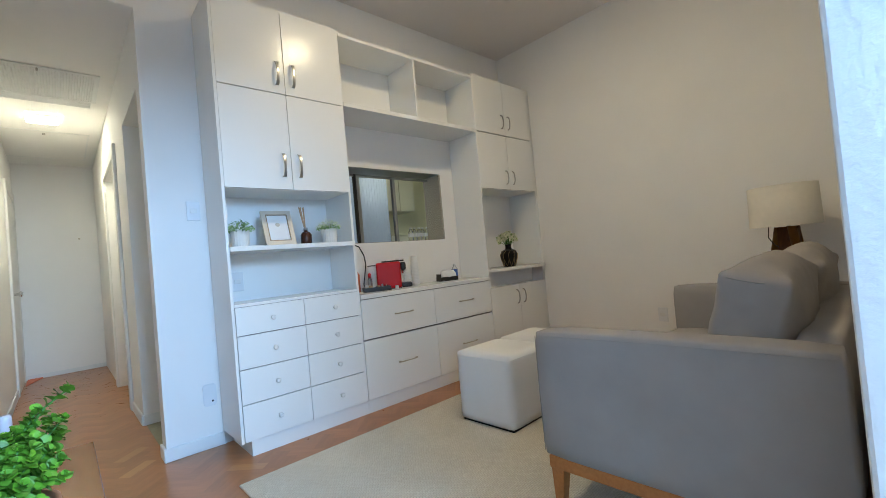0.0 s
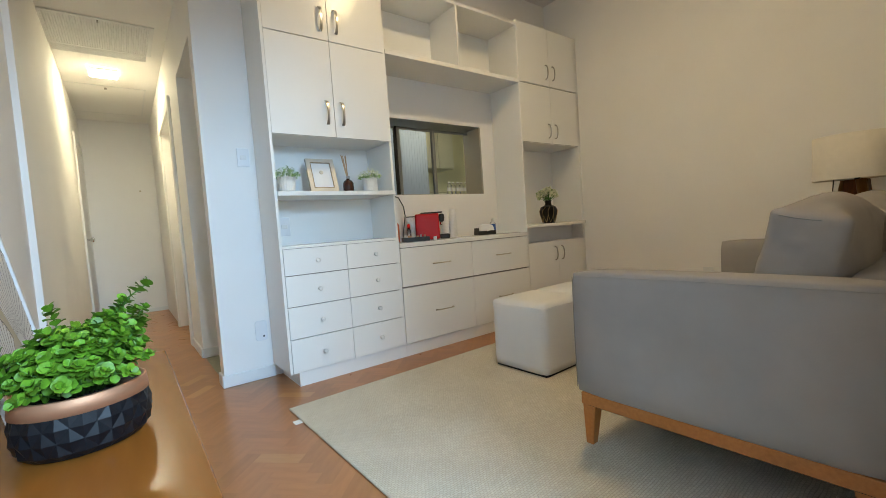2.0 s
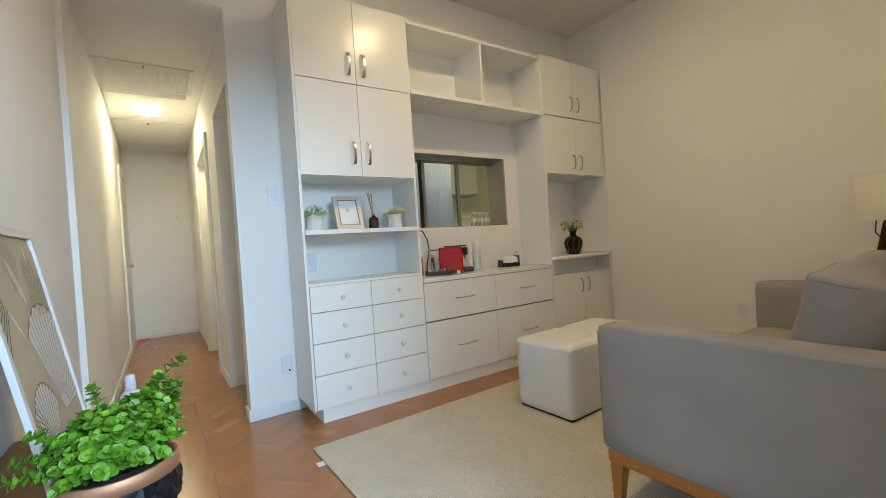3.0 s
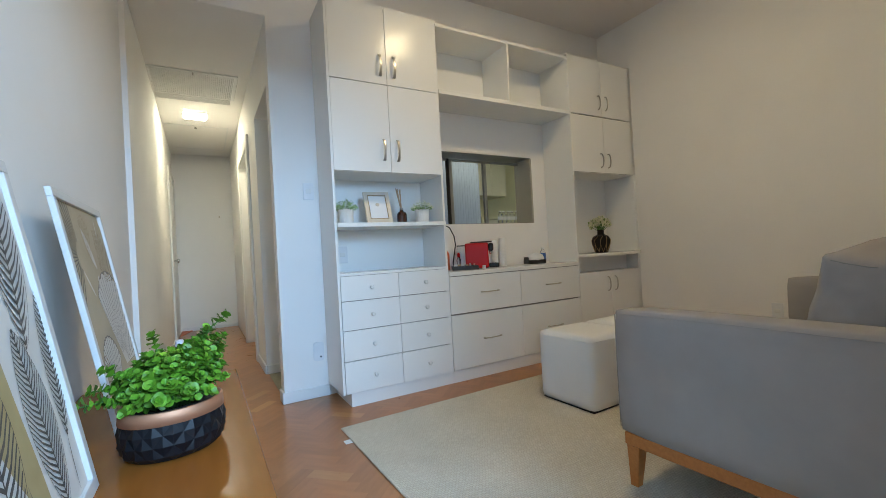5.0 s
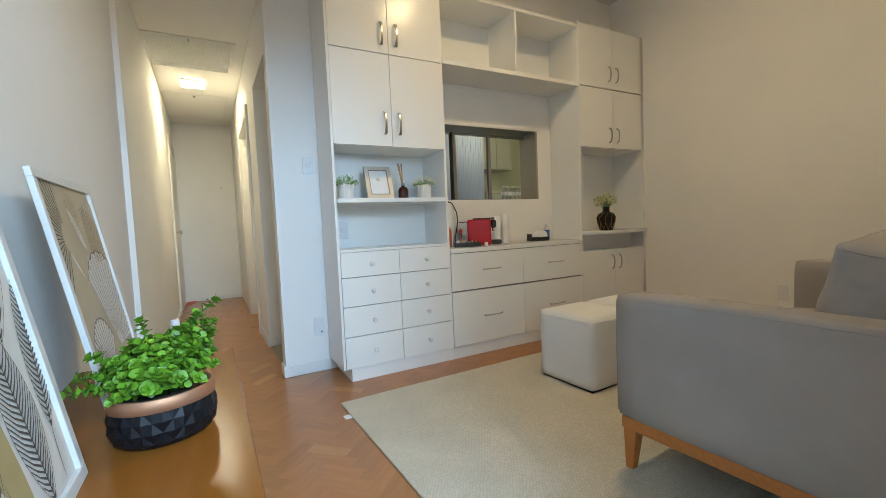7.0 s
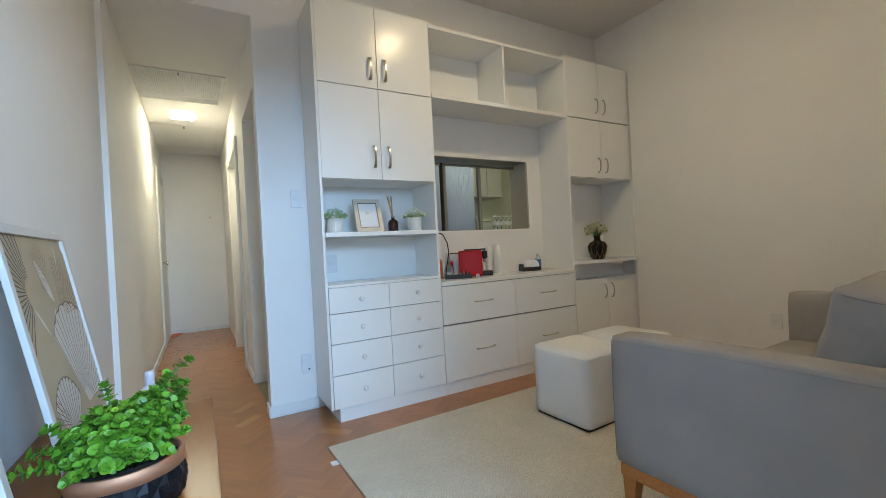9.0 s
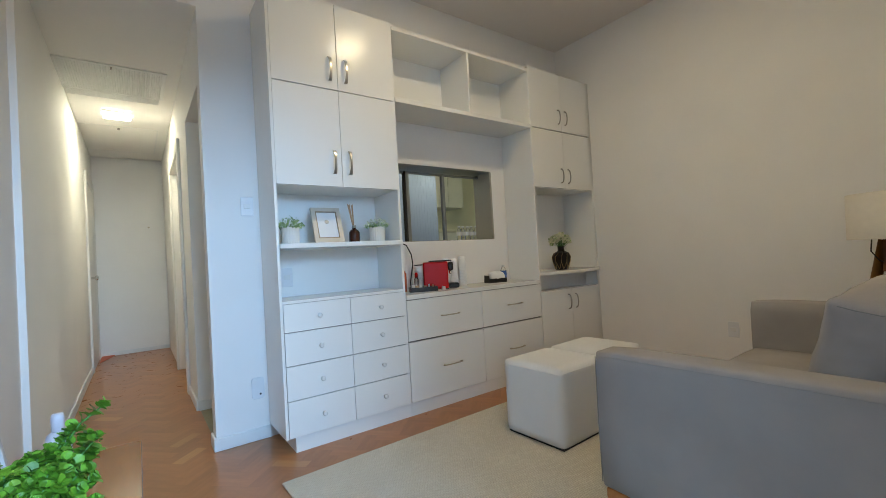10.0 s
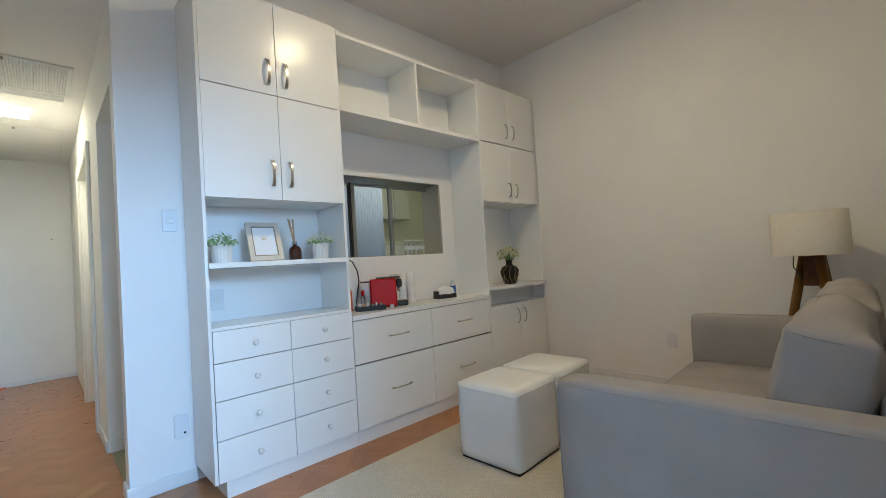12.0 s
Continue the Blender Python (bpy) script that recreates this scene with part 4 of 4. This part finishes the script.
for i in range(20):
    # a taller stand behind, away from the wall
    ex, ey, ez = rnd.uniform(0.015, 0.098), rnd.uniform(0.01, 0.075), rnd.uniform(0.16, 0.228)
    shoots.append((unturn @ Vector((ex * 0.6, ey * 0.6, 0.11)), unturn @ Vector((ex, ey, ez))))
# longer sprays: two low towards the wall, three rising
for root, tip in (((-0.05, -0.02, 0.11), (-0.165, -0.035, 0.128)), ((-0.05, 0.0, 0.12), (-0.135, -0.01, 0.150)), ((-0.06, 0.02, 0.12), (-0.118, 0.01, 0.185)),
                  ((-0.02, 0.03, 0.15), (-0.036, 0.05, 0.240)), ((0.03, 0.03, 0.15), (0.070, 0.045, 0.240)), ((0.05, 0.035, 0.20), (0.112, 0.045, 0.268)), ((0.06, 0.02, 0.15), (0.104, 0.03, 0.222))):
    shoots.append((unturn @ Vector(root), unturn @ Vector(tip)))
count, rest = 0, bmesh.new()
for root, tip in shoots:
    mid = (root + tip) / 2 + Vector((0, 0, 0.012))
    part("stem", tube([root, mid, tip], 0.0022, 5, r1=0.0012), STEM, pl)
    ln = (tip - root).length
    axis = (tip - root).normalized()
    n = max(3, int(ln / 0.0145))
    for k in range(n + 1):
        u = 0.22 + 0.78 * (1 - (1 - k / n) ** 1.25)
        p = root.lerp(tip, u) + Vector((0, 0, 0.012)) * math.sin(math.pi * u)
        num = (3 if k < n - 1 else 5) if k < n else 6
        for q in range(num):
            az = 2 * math.pi * q / num + k * 0.8 + rnd.uniform(-0.3, 0.3)
            rot = axis.to_track_quat("Z", "Y").to_matrix().to_4x4() @ pose(0, 0, 0, 0, 0, math.degrees(az)) @ pose(0, 0, 0, rnd.uniform(-12, 38) + (25 if k == n else 0), rnd.uniform(-25, 25), 0)
            mm = Matrix.Translation(p) @ rot
            data = LEAVES[rnd.choice((3, 4, 2, 3)) if k >= n - 1 else rnd.choice((0, 0, 1, 1, 2, 4))]
            if count < 300 and (p.y < 0.03 or p.z > 0.17):
                lf = new("leaf", data)
                lf.parent = pl
                lf.matrix_local = mm
                count += 1
            else:
                vs = [rest.verts.new(mm @ v.co) for v in data.vertices]
                for poly in data.polygons:
                    f = rest.faces.new([vs[j] for j in poly.vertices])
                    f.smooth = True
tagged(part("foliage", rest, LEAF, pl), kind="stuff")

# small gel bottle behind the plant
MILKY = material("milky_plastic", (0.60, 0.58, 0.63), 0.3, spots=(0.55, 0.53, 0.58), scale=12)
db = thing("gel_bottle", pose(-0.057, 1.628, SH), "small milky hand-gel bottle with a flip cap on the sideboard", "bottle")
part("body", lathe([(0.024, 0), (0.027, 0.004), (0.027, 0.085), (0.022, 0.098), (0.012, 0.106)], 24), MILKY, db, "milky translucent body")
for z0, z1 in ((0.030, 0.034), (0.060, 0.063), (0.072, 0.075)):
    part("label_line", lathe([(0.0273, z0), (0.0275, (z0 + z1) / 2), (0.0273, z1)], 24, caps=False), INKGREY, db, "thin grey printed line")
part("cap", lathe([(0.0125, 0.106), (0.0135, 0.108), (0.0135, 0.140), (0.011, 0.149), (0.006, 0.150)], 20), MILKY, db, "translucent flip cap")

# ---- switches and sockets ----


def plate(name, m, w, h, label, cat, dark=False):
    t = thing(name, m, label, cat)
    if dark:
        own, r = bmesh.new(), 0.018
        ring = [((w / 2 - r) * sx + r * math.cos(radians(a)), (h / 2 - r) * sz + r * math.sin(radians(a))) for sx, sz, a0 in ((1, 1, 0), (-1, 1, 90), (-1, -1, 180), (1, -1, 270)) for a in range(a0, a0 + 91, 18)]
        rows3 = [[own.verts.new((x * f, y, z * f)) for x, z in ring] for y, f in ((0, 1.0), (-0.007, 1.0), (-0.009, 0.97))]
        for p, q in zip(rows3, rows3[1:]):
            for k in range(len(ring)):
                own.faces.new((p[k - 1], p[k], q[k], q[k - 1]))
        own.faces.new(rows3[-1])
        bmesh.ops.recalc_face_normals(own, faces=own.faces[:])
        part("plate", own, PLASTIC, t)
    else:
        part("plate", box(-w / 2, w / 2, -0.009, 0, -h / 2, h / 2, 0.003, 2), PLASTIC, t)
    if dark:
        bt = part("button", lathe([(0.006, 0), (0.006, 0.003)], 12), BLACK, t)
        bt.matrix_local = pose(0.012, -0.009, -h * 0.28, 90, 0, 0)
    else:
        part("rocker", box(-w * 0.26, w * 0.26, -0.013, -0.009, -0.014, 0.014, 0.002), KNOB, t)
    return t


plate("light_switch", pose(0.674, YB, 1.412), 0.072, 0.115, "white square light switch on the pier", "switch")
plate("wall_socket", pose(0.686, YB, 0.310), 0.072, 0.128, "white cover plate low on the pier", "socket", True)
plate("wall_socket", pose(XR, 1.477, 0.372, 0, 0, -90), 0.075, 0.115, "white socket on the side wall beside the sofa", "socket")
plate("wall_socket", pose(A0 + 0.14, YB - 0.016, 0.965), 0.075, 0.12, "white socket in the open shelf of the cabinet", "socket")
solo("cable_grommet", lathe([(0.011, 0), (0.011, 0.004), (0.006, 0.005)], 12), BLACK, "small black cable grommet in the cabinet side", "grommet", at=pose(C0 + 0.0178, YB - 0.12, 1.13, 0, 90, 0))
# marks and door stop at the corridor's end
solo("wall_hook", lathe([(0.010, 0), (0.012, 0.02)], 10), BRONZE, "small brass hook on the corridor's end wall", "hook", at=pose(0.27, YE, 1.66, 90, 0, 0))
bm = bmesh.new()
vs = [bm.verts.new(c) for c in ((0, 0, 0), (0.13, 0, 0), (0, -0.45, 0), (0, 0, 0.012), (0.13, 0, 0.012), (0, -0.45, 0.004))]
for f in ((0, 2, 1), (3, 4, 5), (0, 1, 4, 3), (1, 2, 5, 4), (2, 0, 3, 5)):
    bm.faces.new([vs[i] for i in f])
solo("door_wedge", bm, ORANGE, "orange door wedge on the corridor floor", "door wedge", at=pose(XC + 0.03, YE - 0.01, 0))

# ---- things on the shelves ----


def small_plant(m, label, flowers):
    s = thing("small_plant", m, label, "potted plant")
    prof = [(0.044, 0), (0.047, 0.004), (0.050, 0.098), (0.046, 0.098), (0.044, 0.07)]
    p = lathe(prof, 80)
    p.verts.ensure_lookup_table()
    for v in p.verts:
        a = math.atan2(v.co.y, v.co.x)
        k = 1 + 0.028 * math.cos(20 * a)
        v.co.x *= k
        v.co.y *= k
    part("pot", p, WHITEPOT, s, "white fluted ceramic pot")
    bm, fb = bmesh.new(), bmesh.new()
    for i in range(330):
        a, e = rnd.uniform(0, 6.28), rnd.uniform(0, 1)
        r = 0.082 * math.sqrt(rnd.random())
        p = Vector((r * math.cos(a), r * math.sin(a), 0.092 + 0.075 * (1 - (r / 0.095) ** 2) * e))
        sz = rnd.uniform(0.005, 0.010)
        q = Euler((rnd.uniform(-1, 1), rnd.uniform(-1, 1), a)).to_matrix()
        tgt = fb if flowers and e > 0.55 else bm
        tgt.faces.new([tgt.verts.new(p + q @ Vector(c)) for c in ((-sz, 0, 0), (0, -sz * 0.6, 0.002), (sz, 0, 0), (0, sz * 0.6, 0.002))])
    tagged(part("foliage", bm, GREENERY, s), kind="stuff")
    if flowers:
        tagged(part("blossom", fb, FLOWER, s), kind="stuff")
    else:
        tagged(part("blossom", fb, FLOWER, s), kind="stuff") if len(fb.faces) else fb.free()
    return s


YSH = 2.70
small_plant(pose(0.855, YSH, 1.1635), "white fluted pot with pale green foliage on the shelf", False)
small_plant(pose(1.420, YSH, 1.1635), "white fluted pot with tiny white flowers on the shelf", True)
ph = thing("photo_frame", pose(1.09, YSH - 0.01, 1.166, -20, 0, -2), "champagne picture frame with a white mat leaning on the shelf", "photo frame")
ring = None
for a in ((-0.092, 0.092, 0, 0.03), (-0.092, 0.092, 0.205, 0.235), (-0.092, -0.062, 0.03, 0.205), (0.062, 0.092, 0.03, 0.205)):
    ring = box(a[0], a[1], -0.012, 0.006, a[2], a[3], 0.0, bm=ring)
part("frame", ring, CHAMP, ph)
for a in ((-0.066, 0.066, 0.027, 0.031), (-0.066, 0.066, 0.204, 0.208), (-0.066, -0.062, 0.031, 0.204), (0.062, 0.066, 0.031, 0.204)):
    part("inner_line", box(a[0], a[1], -0.0135, -0.008, a[2], a[3]), BROWNINK, ph, "thin brown inner line")
part("mat", box(-0.062, 0.062, -0.005, 0.003, 0.03, 0.205), TISSUE, ph, "white mat board")
em = part("emblem", lathe([(0.014, 0), (0.014, 0.0006), (0.009, 0.0007)], 16), CHAMP, ph, "small pale printed emblem")
em.matrix_local = pose(0, -0.0052, 0.14, 90, 0, 0)
part("easel", box(-0.02, 0.02, 0.007, 0.012, 0.03, 0.17), BLACK, ph)
df = thing("reed_diffuser", pose(1.258, YSH, 1.1635), "dark amber reed diffuser bottle with rattan sticks", "reed diffuser")
part("bottle", lathe([(0.032, 0), (0.035, 0.004), (0.035, 0.062), (0.026, 0.078), (0.012, 0.085), (0.012, 0.092)], 20), AMBER, df)
part("collar", lathe([(0.0135, 0.092), (0.0135, 0.110)], 14), METAL, df)
for i in range(5):
    part("reed", tube([(0, 0, 0.07), (-0.040 + 0.009 * i, 0.006 * (i % 3 - 1), 0.245 - 0.006 * (i % 2))], 0.0026, 6), REED, df)

vs_ = thing("flower_vase", pose(3.255, 2.66, 0.8575), "black faceted vase with gold lines and white flowers", "vase")
vp = [(0.052, 0), (0.058, 0.006), (0.080, 0.075), (0.086, 0.120), (0.070, 0.152), (0.036, 0.168), (0.030, 0.176), (0.030, 0.205), (0.034, 0.212), (0.028, 0.212), (0.026, 0.19)]
vb = lathe(vp, 10)
for f in vb.faces:
    f.smooth = False
vv = part("body", vb, VASEBLK, vs_, "glazed black faceted body")
gl = None
for i in range(10):
    a, a2, a3 = (2 * math.pi * (i + d) / 10 for d in (0, 0.5, 1.0))
    pts = [(0.0592 * math.cos(a2), 0.0592 * math.sin(a2), 0.008), (0.0812 * math.cos(a), 0.0812 * math.sin(a), 0.076), (0.0872 * math.cos(a), 0.0872 * math.sin(a), 0.119), (0.066 * math.cos(a2), 0.066 * math.sin(a2), 0.152)]
    gl = tube(pts, 0.0017, 4, gl)
    pts[0] = (0.0592 * math.cos(a2), 0.0592 * math.sin(a2), 0.008)
    pts[1], pts[2] = ((0.0812 * math.cos(a3), 0.0812 * math.sin(a3), 0.076), (0.0872 * math.cos(a3), 0.0872 * math.sin(a3), 0.119))
    gl = tube(pts[:3], 0.0017, 4, gl)
part("gold_line", gl, VASEGOLD, vv, "thin gold lines")
bm, fb, st = bmesh.new(), bmesh.new(), None
for i in range(80):
    a, r = rnd.uniform(0, 6.28), 0.088 * math.sqrt(rnd.random())
    hd = Vector((r * math.cos(a), r * math.sin(a), 0.315 - 0.55 * r + rnd.uniform(-0.022, 0.022)))
    st = tube([(0.01 * math.cos(a), 0.01 * math.sin(a), 0.19), hd], 0.0011, 4, st)
    for k in range(20):
        p = hd + Vector([rnd.uniform(-0.018, 0.018) for _ in range(3)])
        sz = rnd.uniform(0.008, 0.014)
        q = Euler((rnd.uniform(-1.5, 1.5), rnd.uniform(-1.5, 1.5), a)).to_matrix()
        tgt = fb if k < 17 else bm
        tgt.faces.new([tgt.verts.new(p + q @ Vector(c)) for c in ((-sz, 0, 0), (0, -sz * 0.7, 0.002), (sz, 0, 0), (0, sz * 0.7, 0.002))])
part("stalk", st, STEM, vs_)
tagged(part("blossom", fb, FLOWER, vs_), kind="stuff")
tagged(part("foliage", bm, GREENERY, vs_), kind="stuff")

# ---- coffee corner ----
ZT = 0.7975
cm = thing("coffee_machine", pose(1.950, 2.795, ZT, 0, 0, -32), "red and black capsule coffee machine on the counter", "coffee machine")
part("body", box(-0.10, 0.085, -0.05, 0.06, 0.004, 0.205, 0.012, 3), RED, cm, "glossy red housing")
part("lid", box(-0.055, 0.115, -0.046, 0.056, 0.2055, 0.216, 0.004, 2), BLACK, cm)
part("head", box(0.086, 0.128, -0.038, 0.048, 0.135, 0.2, 0.016, 3), BLACK, cm)
part("spout", tube([(0.105, 0.0, 0.14), (0.105, 0.0, 0.11)], 0.014, 10, r1=0.01), CHROME, cm)
part("drip_tray", box(0.086, 0.165, -0.045, 0.055, 0.004, 0.04, 0.010, 3), BLACK, cm)
part("water_tank", box(-0.165, -0.102, -0.045, 0.055, 0.006, 0.185, 0.008, 2), CLEAR, cm)
part("tank_lid", box(-0.167, -0.101, -0.047, 0.057, 0.1855, 0.192, 0.002), BLACK, cm)
part("foot", box(-0.10, 0.085, -0.048, 0.058, 0.0, 0.0035), BLACK, cm)
ctr = thing("counter_tray", pose(1.79, 2.745, ZT, 0, 0, -25), "dark low serving tray with small sachets", "tray")
part("base", box(-0.10, 0.10, -0.055, 0.055, 0.0, 0.006), BLACK, ctr)
for a in ((-0.10, 0.10, -0.055, -0.050), (-0.10, 0.10, 0.050, 0.055), (-0.10, -0.095, -0.05, 0.05), (0.095, 0.10, -0.05, 0.05)):
    part("rim", box(*a, 0.006, 0.032, 0.001), BLACK, ctr)
for i, (x, y, h) in enumerate(((-0.07, 0.01, 0.03), (-0.045, -0.02, 0.026), (-0.015, 0.015, 0.034), (0.015, -0.015, 0.024), (0.045, 0.012, 0.03), (0.072, -0.012, 0.028))):
    at_ = pose(1.79, 2.745, ZT + 0.0062, 0, 0, -25) @ pose(x, y, 0, 0, 0, 17 * i)
    solo("sachet", box(-0.014, 0.014, -0.004, 0.004, 0, h + 0.012, 0.0015), REED if i % 2 else TISSUE, "small upright paper sachet in the tray", "sachet", group="sachets in the tray", at=at_)
solo("sugar_cube_box", box(-0.012, 0.012, -0.012, 0.012, 0, 0.028, 0.003), PLASTIC, "tiny white box on the counter", "box", at=pose(1.915, 2.665, ZT, 0, 0, -25))
sb = thing("sanitizer_bottle", pose(1.79, 2.83, ZT), "small clear bottle with a red cap", "bottle")
part("body", lathe([(0.017, 0), (0.018, 0.08), (0.010, 0.10)], 14), CLEAR, sb)
part("cap", lathe([(0.011, 0.10), (0.012, 0.125), (0.006, 0.135)], 12), RED, sb)
ob_ = thing("orange_bottle", pose(1.70, 2.87, ZT), "tall orange bottle in the counter's corner", "bottle")
part("body", lathe([(0.025, 0), (0.026, 0.13), (0.012, 0.155)], 14), ORANGE, ob_)
part("cap", lathe([(0.012, 0.155), (0.012, 0.18)], 12), PLASTIC, ob_)
for i, (x, y, n) in enumerate(((2.115, 2.895, 12), (2.185, 2.885, 12), (2.255, 2.865, 13))):
    cs = thing("cup_stack", pose(x, y, ZT), "upside-down stack of white paper cups", "paper cups", "cup stacks")
    for k in range(n):
        part("cup", lathe([(0.034, k * 0.012), (0.0335, k * 0.012 + 0.004), (0.024, 0.095 + k * 0.012)], 18), TISSUE, cs)
tr = thing("napkin_holder", pose(2.555, 2.80, ZT, 0, 0, -12), "black desk caddy holding white napkins", "napkin caddy")
part("base", box(-0.085, 0.085, -0.045, 0.045, 0, 0.006), BLACK, tr)
part("side", box(-0.085, 0.085, -0.045, -0.040, 0.006, 0.035, 0.001), BLACK, tr)
part("side", box(-0.085, 0.085, 0.040, 0.045, 0.006, 0.035, 0.001), BLACK, tr)
part("side", box(-0.085, -0.080, -0.040, 0.040, 0.006, 0.062, 0.001), BLACK, tr)
part("side", box(0.080, 0.085, -0.040, 0.040, 0.006, 0.035, 0.001), BLACK, tr)
nb = soft(-0.055, 0.075, -0.037, 0.037, 0.0065, 0.085, 0.018, 0.008, 6)
for v in nb.verts:
    v.co += 0.008 * noise.noise_vector(v.co * 25)
    v.co.z = max(v.co.z, 0.0065)
solo("napkins", nb, TISSUE, "crumpled pile of white napkins in the caddy", "napkins", at=pose(2.555, 2.80, ZT, 0, 0, -12))
bb = thing("blue_label_bottle", pose(2.70, 2.85, ZT), "clear bottle with a blue label on the counter", "bottle")
part("body", lathe([(0.026, 0), (0.027, 0.09), (0.014, 0.115), (0.013, 0.12)], 16), CLEAR, bb)
part("label_band", lathe([(0.0275, 0.03), (0.0275, 0.085)], 16, caps=False), BLUE, bb)
part("cap", lathe([(0.014, 0.12), (0.014, 0.14)], 12), PLASTIC, bb)
solo("power_cord", tube([(1.60, YB - 0.03, 1.16), (1.70, YB - 0.035, 1.165), (1.765, YB - 0.04, 1.14), (1.80, YB - 0.045, 1.07), (1.81, YB - 0.045, 1.0), (1.79, YB - 0.05, 0.92), (1.775, YB - 0.05, 0.85), (1.78, YB - 0.06, 0.81), (1.84, YB - 0.07, 0.803)], 0.0045, 8), BLACK, "black power cord hanging to the coffee machine", "cord")

# ---- parquet, strip by strip ----
L, WD = 0.195, 0.065
bm = box(-L / 2 + 0.00002, L / 2 - 0.00002, -WD / 2 + 0.00002, WD / 2 - 0.00002, -0.0115, 0.0, 0.0)
strip_mesh = mesh_of("parquet_strip", bm, PARQ)
pale_mesh = strip_mesh.copy()
pale_mesh.materials[0] = PARQ_LIGHT
rest, taken = (bmesh.new(), bmesh.new()), 0
rnd = random.Random(3)
c45 = pose(0, 0, 0, 0, 0, 45)
box_v = [v.co.copy() for v in strip_mesh.vertices]
box_f = [tuple(p.vertices) for p in strip_mesh.polygons]
for i in range(-80, 140):
    for k in range(-40, 60):
        for flip in (0, 1):
            # herringbone in its own axes: steps of one width along, three across
            if flip:
                cx, cy, rz = i * WD + WD / 2 + k * 2 * L, i * WD + WD + L / 2, 90
            else:
                cx, cy, rz = i * WD + L / 2 + k * 2 * L, i * WD + WD / 2, 0
            p = c45 @ Vector((cx, cy, 0)) + Vector((0.002, -0.036, 0))
            if not (XL - 0.06 < p.x < XR + 0.05 and YS < p.y < YE + 0.05) or (p.x > XK + 0.09 and p.y > YB + 0.085):
                continue
            rest_m = Matrix.Translation(p) @ pose(0, 0, rnd.uniform(-0.00005, 0.00005), 0, 0, 45 + rz)
            near = 0.1 < p.x < 0.80 and 0.9 < p.y < 3.4 or 0.8 < p.x < 2.4 and 2.3 < p.y < 2.6 or -0.3 < p.x < 0.5 and 3.4 <= p.y < 4.4
            if near and taken < 300:
                odd = flip and (p - Vector((0.462, 1.848, 0))).length < 0.052 or p.y > 2.2 and rnd.random() < 0.02
                s = new("parquet_strip", pale_mesh if odd else strip_mesh)
                s.parent = FLOOR
                s.matrix_world = rest_m
                taken += 1
            else:
                # the joined rest lies in axes along its own strips, so that the grain follows them
                own_m = pose(0, 0, 0, 0, 0, -45 - rz) @ rest_m
                vs = [rest[flip].verts.new(own_m @ v) for v in box_v]
                for f in box_f:
                    rest[flip].faces.new([vs[j] for j in f])
for flip in (0, 1):
    pq = part("parquet", rest[flip], PARQ, FLOOR, "reddish-brown herringbone parquet")
    pq.matrix_local = pose(0, 0, 0, 0, 0, 45 + 90 * flip)
    tagged(pq, kind="stuff")
